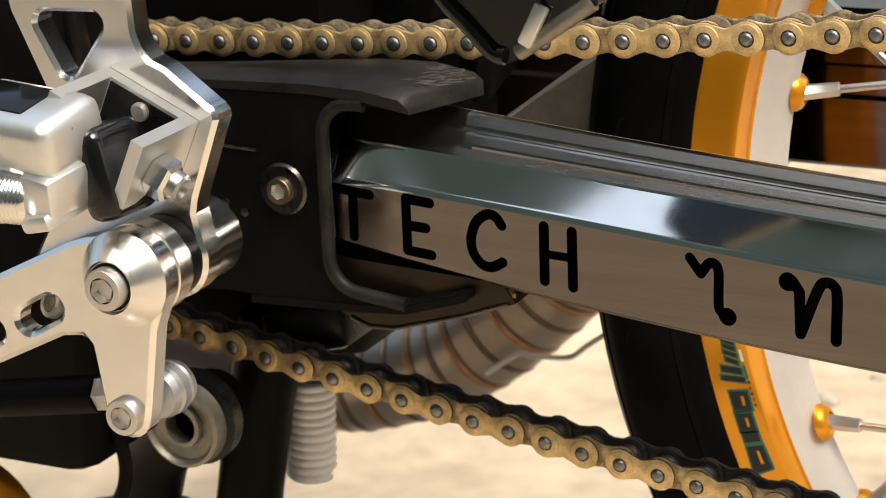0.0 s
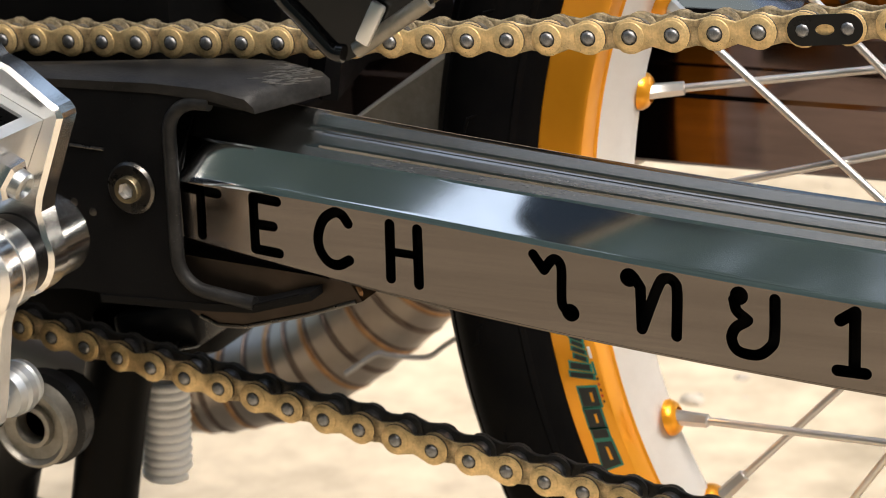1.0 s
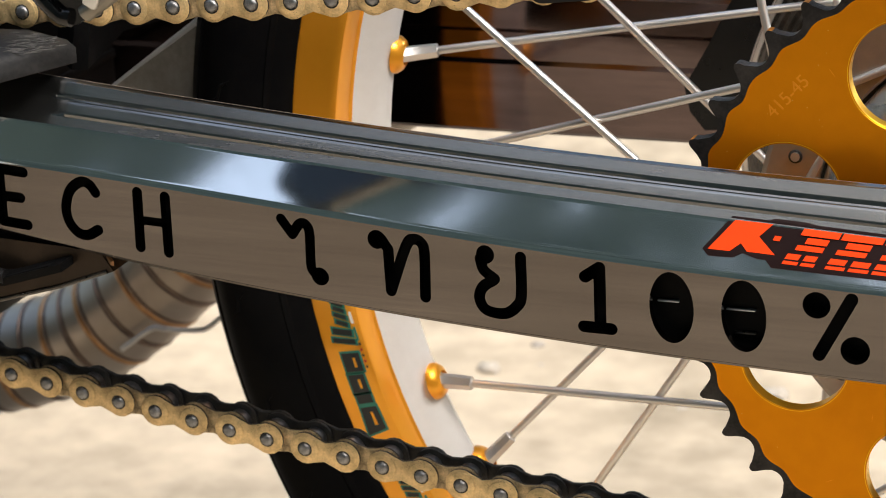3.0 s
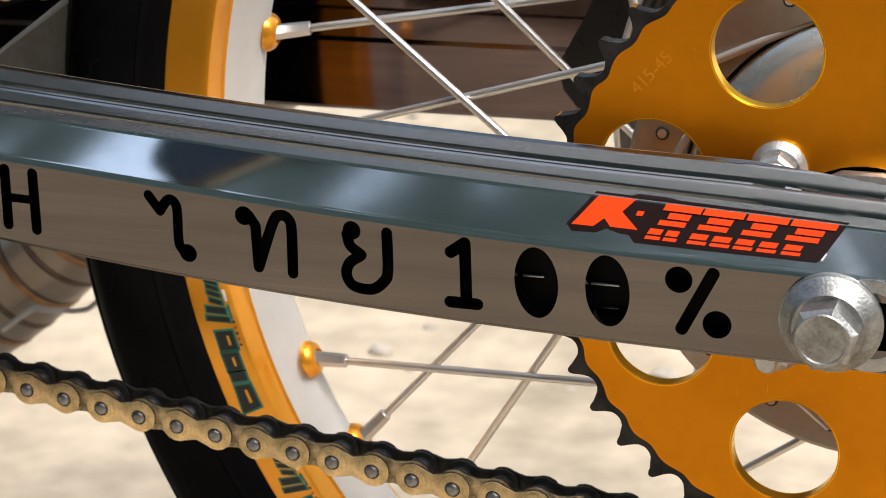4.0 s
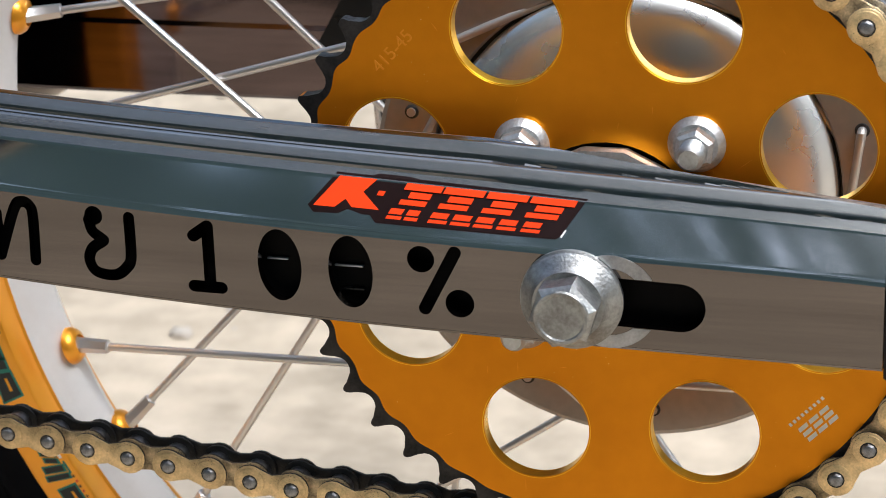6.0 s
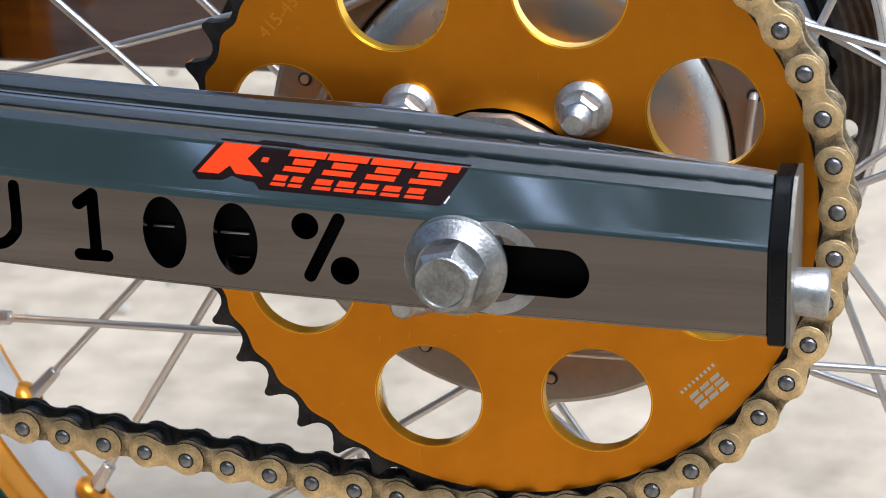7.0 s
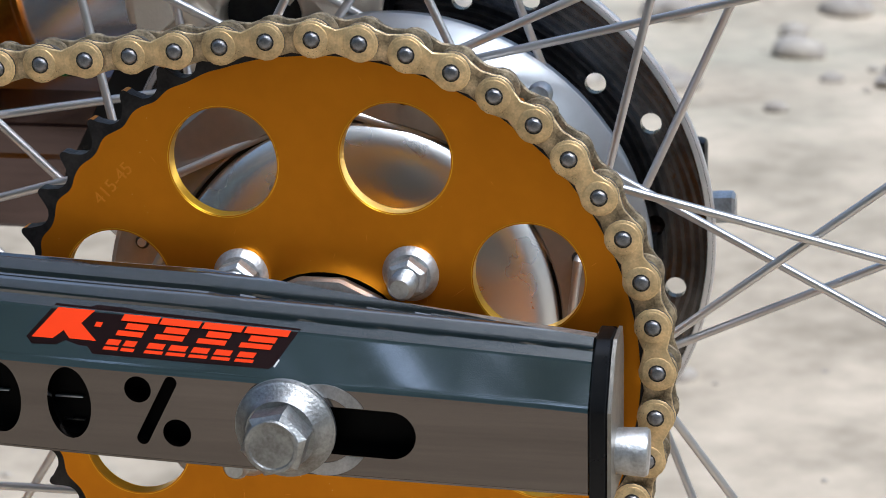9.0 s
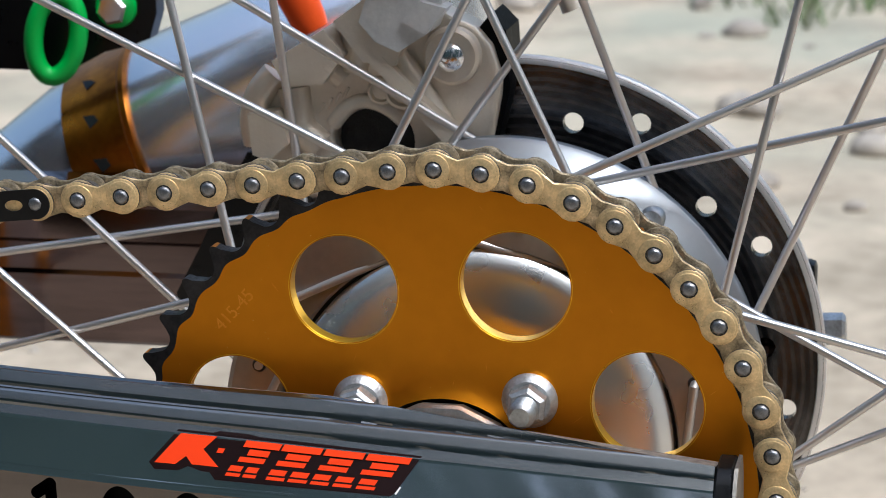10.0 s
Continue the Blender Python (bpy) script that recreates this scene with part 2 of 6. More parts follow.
def box(bm, center, size, bevel=0.0, turn=None, segments=2):
    made = bmesh.ops.create_cube(bm, size=1.0)["verts"]
    if bevel:
        for v in made:
            v.co = Vector((v.co.x * size[0], v.co.y * size[1], v.co.z * size[2]))
        edges = list({e for v in made for e in v.link_edges})
        res = bmesh.ops.bevel(bm, geom=edges, offset=bevel, segments=segments, affect="EDGES", profile=0.5)
        made = list({v for f in res["faces"] for v in f.verts} | {v for v in made if v.is_valid})
    else:
        for v in made:
            v.co = Vector((v.co.x * size[0], v.co.y * size[1], v.co.z * size[2]))
    m = Matrix.Translation(center) @ (turn.to_4x4() if turn else Matrix())
    for v in made:
        v.co = m @ v.co
    return bm


def inside(p, poly):
    x, y = p
    odd = False
    for (x0, y0), (x1, y1) in zip(poly, poly[1:] + poly[:1]):
        if (y0 > y) != (y1 > y) and x < (x1 - x0) * (y - y0) / (y1 - y0) + x0:
            odd = not odd
    return odd


def circle2(cx, cz, r, n=32, rz=None, turn=0.0):
    rz = r if rz is None else rz
    out = []
    for i in range(n):
        a = 2 * math.pi * i / n
        x, z = r * math.cos(a), rz * math.sin(a)
        out.append((cx + x * math.cos(turn) - z * math.sin(turn), cz + x * math.sin(turn) + z * math.cos(turn)))
    return out


def capsule2(a, b, r, n=8):
    ang = math.atan2(b[1] - a[1], b[0] - a[0])
    out = [(b[0] + r * math.cos(ang - math.pi / 2 + math.pi * i / n), b[1] + r * math.sin(ang - math.pi / 2 + math.pi * i / n)) for i in range(n + 1)]
    return out + [(a[0] + r * math.cos(ang + math.pi / 2 + math.pi * i / n), a[1] + r * math.sin(ang + math.pi / 2 + math.pi * i / n)) for i in range(n + 1)]


def plate(bm, outer, holes, y0, y1, wall_index=0, to_world=None, face_index=None, chamfer=0.0):
    """A flat plate in x and z with cut-outs (which may overlap), from y0 to y1. face_index(x, z) picks the material of a face."""
    from mathutils.geometry import delaunay_2d_cdt
    K = 1000.0
    verts, edges = [], []
    for poly in [outer] + holes:
        base = len(verts)
        verts += [Vector((x * K, z * K)) for x, z in poly]
        edges += [(base + i, base + (i + 1) % len(poly)) for i in range(len(poly))]
    vs, _, fs, *_ = delaunay_2d_cdt(verts, edges, [], 0, 1e-4)
    boxes = [(min(p[0] for p in h), max(p[0] for p in h), min(p[1] for p in h), max(p[1] for p in h)) for h in holes]
    keep = []
    for f in fs:
        c = sum((vs[i] for i in f), Vector((0, 0))) / len(f) / K
        if not inside(c, outer):
            continue
        if any(b[0] <= c.x <= b[1] and b[2] <= c.y <= b[3] and inside(c, h) for h, b in zip(holes, boxes)):
            continue
        keep.append(f)
    used = sorted({i for f in keep for i in f})
    at = to_world or (lambda x, y, z: Vector((x, y, z)))
    front = {i: bm.verts.new(at(vs[i].x / K, y0, vs[i].y / K)) for i in used}
    back = {i: bm.verts.new(at(vs[i].x / K, y1, vs[i].y / K)) for i in used}
    count = {}
    for f in keep:
        c = sum((vs[i] for i in f), Vector((0, 0))) / len(f) / K
        mi = face_index(c.x, c.y) if face_index else 0
        bm.faces.new([front[i] for i in f]).material_index = mi
        bm.faces.new([back[i] for i in reversed(f)]).material_index = mi
        for i, j in zip(f, f[1:] + f[:1]):
            count.setdefault(frozenset((i, j)), []).append((i, j))
    for pair in count.values():
        if len(pair) == 1:
            i, j = pair[0]
            c = (vs[i] + vs[j]) / 2 / K
            g = bm.faces.new((front[j], front[i], back[i], back[j]))
            g.material_index = wall_index(c.x, c.y) if callable(wall_index) else wall_index
    return bm


def hexagon(bm, origin, axis, across, length, chamfer=0.0012, phase=0.3):
    """A hexagon head or nut with a turned chamfer."""
    axis, origin = Vector(axis).normalized(), Vector(origin)
    u, v = basis(axis)
    r = across / math.sqrt(3)
    ri = across / 2 * 0.92
    rings = [ring_at(bm, origin, u, v, r, 6, phase), ring_at(bm, origin + axis * (length - chamfer), u, v, r, 6, phase),
             ring_at(bm, origin + axis * length, u, v, ri, 6, phase)]
    skin(bm, rings)
    return bm


WORN_GREY = material("worn_grey_metal", (0.34, 0.32, 0.28), 0.38, 0.8, (0.2, 0.18, 0.15), 90, 0.8, 0.2, 900, 0.5)
SCUFF = material("scuffed_aluminium", (0.52, 0.52, 0.53), 0.42, 1.0, (0.34, 0.34, 0.34), 300, 0.9, 0.4, 1200, 0.55)
PALE_SCUFF = material("pale_scuff", (0.085, 0.083, 0.08), 0.6, 0.0, (0.03, 0.03, 0.03), 300, 0.8, 0.2, 900, 0.7)
GLOSS_BLACK = material("gloss_black", (0.004, 0.004, 0.0045), 0.1, 0.0, (0.008, 0.008, 0.008), 60, 0.5, 0.03, 500, 0.22, spec=0.5)
# cut edge coloured brown for its dust and the sand it reflects
EDGE_BROWN = material("brown_cut_edge", (0.30, 0.25, 0.20), 0.6, 0.5, (0.10, 0.08, 0.065), 400, 0.9, 0.4, 1500, 0.8)
CAST_BARE = material("bare_casting", (0.84, 0.84, 0.83), 0.36, 0.2, (0.6, 0.6, 0.6), 110, 0.7, 0.25, 900, 0.45)
# tab's dark brown imitates the ground reflected in its metal
TAB_METAL = material("brown_tab_steel", (0.05, 0.036, 0.026), 0.3, 0.8, (0.035, 0.027, 0.02), 60, 0.8, 0.1, 700, 0.45)


def ring_marks(m, amount):
    """Concentric lathe marks about the axle, in the gloss."""
    nt = m.node_tree
    b = nt.nodes["Principled BSDF"]
    tc, mp, w = nt.nodes.new("ShaderNodeTexCoord"), nt.nodes.new("ShaderNodeMapping"), nt.nodes.new("ShaderNodeTexWave")
    mp.inputs["Location"].default_value = (0, 0, -0.285)
    w.wave_type, w.rings_direction = "RINGS", "Y"
    w.inputs["Scale"].default_value, w.inputs["Distortion"].default_value = 110, 9
    w.inputs["Detail"].default_value, w.inputs["Detail Scale"].default_value = 4, 0.12
    mr = nt.nodes.new("ShaderNodeMapRange")
    mr.inputs["To Min"].default_value, mr.inputs["To Max"].default_value = 0.16, 0.16 + amount
    hs = nt.nodes.new("ShaderNodeHueSaturation")
    old = b.inputs["Base Color"].links[0].from_socket
    mv = nt.nodes.new("ShaderNodeMapRange")
    mv.inputs["To Min"].default_value, mv.inputs["To Max"].default_value = 0.8, 1.15
    nt.links.new(tc.outputs["Object"], mp.inputs["Vector"])
    nt.links.new(mp.outputs[0], w.inputs["Vector"])
    nt.links.new(w.outputs["Fac"], mr.inputs["Value"])
    nt.links.new(w.outputs["Fac"], mv.inputs["Value"])
    nt.links.new(mr.outputs[0], b.inputs["Roughness"])
    nt.links.new(old, hs.inputs["Color"])
    nt.links.new(mv.outputs[0], hs.inputs["Value"])
    nt.links.new(hs.outputs[0], b.inputs["Base Color"])


ring_marks(DISC, 0.16)


def dust(m, scale, size, color=(0.55, 0.5, 0.44), rough=0.7):
    """Fine specks of dust, thicker in patches."""
    nt = m.node_tree
    b = nt.nodes["Principled BSDF"]
    tc, vo, no = nt.nodes.new("ShaderNodeTexCoord"), nt.nodes.new("ShaderNodeTexVoronoi"), nt.nodes.new("ShaderNodeTexNoise")
    vo.inputs["Scale"].default_value, no.inputs["Scale"].default_value = scale, scale / 22
    lim = nt.nodes.new("ShaderNodeMapRange")
    lim.inputs["From Min"].default_value, lim.inputs["From Max"].default_value = 0.42, 0.68
    lim.inputs["To Min"].default_value, lim.inputs["To Max"].default_value = 0.02, size
    cmp = nt.nodes.new("ShaderNodeMath")
    cmp.operation = "LESS_THAN"
    nt.links.new(tc.outputs["Object"], vo.inputs["Vector"])
    nt.links.new(tc.outputs["Object"], no.inputs["Vector"])
    nt.links.new(no.outputs["Fac"], lim.inputs["Value"])
    nt.links.new(vo.outputs["Distance"], cmp.inputs[0])
    nt.links.new(lim.outputs[0], cmp.inputs[1])
    for socket, kind, value in ((b.inputs["Base Color"], "RGBA", (*color, 1)), (b.inputs["Roughness"], "FLOAT", rough)):
        old = socket.links[0].from_socket
        mix = nt.nodes.new("ShaderNodeMix")
        mix.data_type = kind
        a_in, b_in = [q for q in mix.inputs if q.enabled and q.name in "AB"]
        out = [q for q in mix.outputs if q.enabled][0]
        b_in.default_value = value
        nt.links.new(cmp.outputs[0], mix.inputs[0])
        nt.links.new(old, a_in)
        nt.links.new(out, socket)


dust(ALU_POLISH, 1500, 0.05, (0.35, 0.35, 0.35))
dust(ALU_DUSTY_DIM, 1500, 0.11, (0.26, 0.25, 0.235))
dust(CHAIN_GOLD, 1600, 0.22, (0.12, 0.09, 0.05), 0.5)
dust(CHAIN_INNER, 1600, 0.28, (0.06, 0.045, 0.03), 0.5)
dust(GOLD_ANOD, 300, 0.05, (0.9, 0.6, 0.2), 0.5)
dust(BLACK_PLASTIC, 1100, 0.07, (0.10, 0.097, 0.093))
dust(SCUFFED, 1000, 0.12, (0.14, 0.135, 0.13))

# ---- ground ----
AXLE = Vector((0, 0, 0.285))
GROUND_Z = 0.018
WHEEL_Y = 0.068


def build_ground():
    m = material("dry_sand", (0.58, 0.48, 0.35), 0.9, 0.0, (0.26, 0.215, 0.15), 7.0, 0.95, 0.8, 70, 1.0, detail=9.0)
    # sparse moss tints the sand farther off
    nt = m.node_tree
    b = nt.nodes["Principled BSDF"]
    tc, sep, far, no = [nt.nodes.new("ShaderNode" + k) for k in ("TexCoord", "SeparateXYZ", "MapRange", "TexNoise")]
    far.inputs["From Min"].default_value, far.inputs["From Max"].default_value, far.inputs["To Max"].default_value = 0.9, 2.2, 0.75
    no.inputs["Scale"].default_value, no.inputs["Detail"].default_value = 3.0, 6.0
    mul, mix = nt.nodes.new("ShaderNodeMath"), nt.nodes.new("ShaderNodeMix")
    mul.operation, mix.data_type = "MULTIPLY", "RGBA"
    old = b.inputs["Base Color"].links[0].from_socket
    nt.links.new(tc.outputs["Object"], sep.inputs[0])
    nt.links.new(tc.outputs["Object"], no.inputs["Vector"])
    nt.links.new(sep.outputs["Y"], far.inputs["Value"])
    nt.links.new(far.outputs[0], mul.inputs[0])
    patch = nt.nodes.new("ShaderNodeMapRange")
    patch.inputs["From Min"].default_value, patch.inputs["From Max"].default_value = 0.38, 0.62
    nt.links.new(no.outputs["Fac"], patch.inputs["Value"])
    nt.links.new(patch.outputs[0], mul.inputs[1])
    nt.links.new(mul.outputs[0], mix.inputs["Factor"])
    nt.links.new(old, mix.inputs["A"])
    mix.inputs["B"].default_value = (0.33, 0.34, 0.26, 1)
    nt.links.new(mix.outputs["Result"], b.inputs["Base Color"])
    bm = bmesh.new()
    xs = [-60, -25, -12, -6, -4] + [-3 + 0.12 * i for i in range(51)] + [4, 6, 12, 25, 60]
    ys = [-60, -25, -12, -6, -3] + [-1.5 + 0.12 * i for i in range(60)] + [7, 9, 14, 25, 60]
    grid = [[bm.verts.new((x, y, GROUND_Z + (0.018 * (noise.noise(Vector((x * 1.3, y * 1.3, 0))) + 0.4 * noise.noise(Vector((x * 5, y * 5, 2)))) if abs(x) < 5 and 0.35 < y < 8 else 0))) for x in xs] for y in ys]
    for r0, r1 in zip(grid, grid[1:]):
        for i in range(len(xs) - 1):
            bm.faces.new((r0[i], r0[i + 1], r1[i + 1], r1[i]))
    solo("ground", bm, m, "dry pale sandy ground with small stones", "ground", kind="structure", smooth=180)


build_ground()

# ---- swingarm, near side ----
ARM_Y = -0.0282


def fitted(xs, zs, degree):
    c = np.polyfit(xs, [z + 0.0002 - 0.00133 * x for x, z in zip(xs, zs)], degree)
    return lambda x: float(np.polyval(c, x))


arm_bottom = fitted([-.304, -.242, -.184, -.139, -.109, -.0666, -.045, .0158, .0757], [.2912, .2808, .2757, .2718, .2682, .2669, .2665, .2650, .2636], 4)
arm_middle = fitted([-.308, -.27, -.2286, -.1858, -.139, -.1066, -.0665, -.0437, .0238, .077], [.3113, .3097, .3054, .3018, .2980, .2946, .2932, .2922, .2895, .2875], 4)
arm_crease = fitted([-.304, -.27, -.206, -.1995, -.132, -.109, -.0684, -.0455, .0223, .0779], [.3225, .3205, .3150, .3155, .3095, .3080, .3070, .3056, .3005, .2984], 4)
arm_top_main = fitted([-.276, -.241, -.2, -.145, -.112, -.079, -.048, -.028], [.332, .3287, .3248, .3207, .3185, .3167, .3158, .3150], 3)


def arm_top(x):
    cut = 0.3153 - (x + 0.028) * 0.1165
    return min(arm_top_main(x) if x < 0.0 else 1.0, cut) if x > -0.06 else arm_top_main(x)


# letters cut through the face, strokes in millimetres
STROKES = [
    (1.6, [(-309, 309.3), (-297.8, 308.2)]), (1.6, [(-303.5, 308.4), (-303.9, 294.6)]),
    (1.6, [(-277.6, 307.5), (-285.5, 308.2), (-285.8, 292.0), (-277.8, 291.3)]), (1.6, [(-285.7, 299.9), (-279.3, 299.6)]),
    (1.6, [(-254.2, 302.9), (-256, 305.3), (-258.7, 305.9), (-262.4, 303.2), (-264.3, 298.1), (-263.8, 293.6), (-261.2, 290.3), (-257.9, 289.7), (-254.4, 291.5)]),
    (1.6, [(-240.6, 304.0), (-241, 287.3)]), (1.6, [(-231.8, 303.2), (-232, 286.3)]), (1.3, [(-240.6, 295.6), (-231.9, 295.2)]),
    (1.5, [(-195.7, 299.3), (-192.5, 294.9)]), (1.5, [(-192.5, 294.9), (-190.2, 298), (-188.4, 298.3), (-187.2, 296), (-187.3, 289.5), (-187.2, 285.2), (-185.8, 283.2)]), (2.6, [(-184.8, 283.0), (-184.6, 282.8)]),
    (2.7, [(-166.9, 295.4), (-166.9, 295.2)]), (1.6, [(-165.5, 295.6), (-163.6, 292.7), (-163.3, 280.4)]), (1.6, [(-163.3, 280.4), (-158.2, 294), (-155.8, 296.2), (-153.7, 295.4), (-152.8, 292.3), (-153.1, 279.4)]),
    (2.6, [(-135, 293.5), (-135, 293.3)]), (1.6, [(-136.5, 292.1), (-135.6, 288.9), (-133, 286.9), (-132.8, 286.2), (-136, 283.9), (-137.1, 280.5), (-135.2, 277.2), (-129.8, 276.6), (-126.2, 279.2), (-124.9, 282.5), (-124.8, 293.4)]),
    (1.7, [(-106.6, 289.3), (-102.5, 292.2), (-102.5, 275.2)]), (1.7, [(-107.2, 274.9), (-99.4, 274.8)]),
    (1.75, [(-34.3, 288.9), (-42.7, 272.8)]),
]


def build_swingarm():
    arm = thing("swingarm", (-0.1, -0.016, 0.28), "polished aluminium swingarm beam with letters cut through its side", "swingarm")
    stations = [-0.3105 + (0.0765 + 0.3105) * i / 90 for i in range(91)]
    bm = bmesh.new()
    rings, zones = [], []
    for x in stations:
        zb, zm, zc, zt = arm_bottom(x), arm_middle(x), arm_crease(x), arm_top(x)
        zt = max(zt, zc + 0.0012)
        full0 = max(zt, arm_top_main(min(x, -0.03)) + arm_crease(x) - arm_crease(min(x, -0.03)))
        yt = -0.0207 + 0.0107 * (zt - zc) / (full0 - zc)
        pts = [(-0.0283, zb + 0.0012, 2), (-0.0276, zb + 0.0003, 2), (-0.0268, zb, 2), (-0.006, zb, 2), (-0.0042, zb + 0.002, 2), (-0.0042, zt - 0.007, 2),
               (-0.006, zt - 0.0022, 3), (yt + 0.0012, zt - 0.0003, 3)]
        grow = 1 - 0.35 * max(0, min(1, (x + 0.10) / 0.12))
        full = full0
        n = 26
        for k in range(n + 1):
            s = (1 - k / n) * (zt - zc) / (full - zc)
            y, z = -0.0207 + 0.0107 * s, zc + (full - zc) * s
            upper = max(0, math.sin((s - 0.57) / 0.40 * math.pi)) if 0.57 < s < 0.97 else 0
            lower = max(0, math.sin((s - 0.20) / 0.35 * math.pi)) if 0.20 < s < 0.55 else 0
            # the beads begin with rounded ends, the upper one a little farther forward
            up_in, low_in = max(0, min(1, (x + 0.2755) / 0.006)), max(0, min(1, (x + 0.2715) / 0.006))
            off = 0.0011 * grow * (up_in ** 0.5 * min(1, 1.6 * upper) ** 0.5 + 0.85 * low_in ** 0.5 * min(1, 1.6 * lower) ** 0.5)
            l = math.hypot(full - zc, 0.0107)
            pts.append((y - off * (full - zc) / l, z + off * 0.0107 / l, 1 if k > 0 else 3))
        a, b = (-0.0209, zc - 0.0006), (-0.0274, zm + 0.0013)
        pts += [(*a, 0)] + [(a[0] + (b[0] - a[0]) * k, a[1] + (b[1] - a[1]) * k, 0) for k in (0.03, 0.96)] + [(*b, 0), (-0.0280, zm + 0.0004, 0), (-0.0283, zm - 0.0005, 0)]
        rings.append([bm.verts.new((x, y, z)) for y, z, _ in pts])
        zones = [q for *_, q in pts]
    for a, b in zip(rings, rings[1:]):
        for i in range(len(a) - 1):
            bm.faces.new((a[i], a[i + 1], b[i + 1], b[i])).material_index = zones[i + 1] if zones[i] != zones[i + 1] else zones[i]
    bm.faces.new(rings[0])
    part("beam_shell", bm, [ALU_POLISH, ALU_DUSTY_DIM, ALU_FACE, EDGE_BROWN], arm, "polished bevel with two long ridges above it", smooth=16)
    # side panel with the letters, the slot and the axle hole
    outline = [(x, arm_bottom(x) + 0.0012) for x in stations] + [(x, arm_middle(x) - 0.0005) for x in reversed(stations)]
    holes = []
    for w, pts in STROKES:
        if len(pts) > 4:
            pts = [(p.x, p.z) for p in curve_points([(x, 0, z) for x, z in pts], 4)]
        for a, b in zip(pts, pts[1:]):
            holes.append(capsule2((a[0] / 1000, a[1] / 1000 + 0.00045), (b[0] / 1000, b[1] / 1000 + 0.00045), w / 1000))
    holes += [circle2(-0.0826, 0.2829, 0.0061, 36, 0.0101, 0.05), circle2(-0.0629, 0.2822, 0.0061, 36, 0.0101, 0.05),
              circle2(-0.0435, 0.2870, 0.0037, 24), circle2(-0.0332, 0.2752, 0.0039, 24)]
    holes.append(capsule2((-0.004, 0.2789), (0.0250, 0.2779), 0.0066, 14))
    bm = bmesh.new()
    plate(bm, outline, holes, ARM_Y, ARM_Y + 0.0032)
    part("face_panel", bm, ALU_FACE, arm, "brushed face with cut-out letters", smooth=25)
    # black liner stands in for the shade seen through the cut-outs
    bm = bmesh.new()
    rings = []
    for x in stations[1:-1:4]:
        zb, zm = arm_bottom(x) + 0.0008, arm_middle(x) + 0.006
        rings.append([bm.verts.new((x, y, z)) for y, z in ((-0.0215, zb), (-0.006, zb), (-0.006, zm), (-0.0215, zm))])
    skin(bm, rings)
    part("shade_liner", bm, BLACK_PAINT, arm, "black liner standing in for the shade inside the beam")
    # added strips imitate slits of light seen through the beam
    for x, z, long in ((-0.0850, 0.2826, 0.0060), (-0.0650, 0.2818, 0.0080), (-0.0640, 0.2752, 0.0060)):
        bm = bmesh.new()
        box(bm, (x, -0.0222, z), (long, 0.0012, 0.0006), 0.0002)
        part("light_slit", bm, FLANGE if z > 0.28 else DARK_STEEL, arm, "strip standing in for light showing through the beam")
    # end plate
    bm = bmesh.new()
    x = 0.0766
    zb, zm, zt = arm_bottom(x) - 0.0018, arm_middle(x), arm_top(x) + 0.0002
    prof = [(-0.0287, zb), (-0.0287, zm), (-0.0205, zt - 0.003), (-0.0165, zt), (-0.0060, zt), (-0.0036, zt - 0.006), (-0.0036, zb)]
    rings = [[bm.verts.new((xx, y * k, z)) for y, z in prof] for xx, k in ((0.0768, 1), (0.0814, 1))]
    skin(bm, rings)
    bmesh.ops.bevel(bm, geom=bm.edges[:], offset=0.0005, segments=1, affect="EDGES")
    part("end_plate", bm, BLACK_CAP, arm, "black plate closing the beam's end", smooth=25)
    bm = bmesh.new()
    rings = [[bm.verts.new((xx, y, z)) for y, z in prof] for xx in (0.0816, 0.0826)]
    skin(bm, rings)
    part("end_washer", bm, WORN_GREY, arm, "bare metal end face", smooth=25)
    bm = bmesh.new()
    lathe(bm, (0.0822, -0.0165, 0.2726), (1, 0.02, -0.01), [(0, 0.0061), (0.0078, 0.0065), (0.0086, 0.0060), (0.0088, 0.003)], 28)
    part("adjuster_bolt", bm, DULL_ZINC, arm, "zinc adjuster bolt head")
    # axle bolt with flange, and the scarred washer behind it
    bm = bmesh.new()
    lathe(bm, (-0.0030, ARM_Y - 0.0001, 0.2790), (0, -1, 0), [(0, 0.0132), (0.0006, 0.0136), (0.0016, 0.0136), (0.0020, 0.0130), (0.0023, 0.0131), (0.0030, 0.0126), (0.0042, 0.0108), (0.0066, 0.0094), (0.0070, 0.004)], 48)
    flange = part("axle_bolt", bm, AXLE_ZINC, arm, "large zinc-plated flanged axle bolt")
    bm = bmesh.new()
    hexagon(bm, (-0.0030, ARM_Y - 0.006, 0.2790), (0, -1, 0), 0.0158, 0.0088, 0.0016, 0.22)
    lathe(bm, (-0.0030, ARM_Y - 0.0149, 0.2790), (0, -1, 0), [(0, 0.0074), (0.0004, 0.0070), (0.0004, 0.0062), (0.0001, 0.0058)], 28)
    part("hex_head", bm, AXLE_ZINC, flange)
    bm = bmesh.new()
    lathe(bm, (-0.0030, ARM_Y - 0.01485, 0.2790), (0, -1, 0), [(0, 0.0058), (0.0001, 0.0056)], 24)
    part("head_recess", bm, WORN_GREY, flange, "worn brownish recess of the head")
    bm = bmesh.new()
    plate(bm, circle2(0.0068, 0.2785, 0.0128, 40), [circle2(0.0068, 0.2785, 0.0092, 36), capsule2((-0.004, 0.2789), (0.0250, 0.2779), 0.0068, 14)], ARM_Y - 0.0002, ARM_Y - 0.00005)
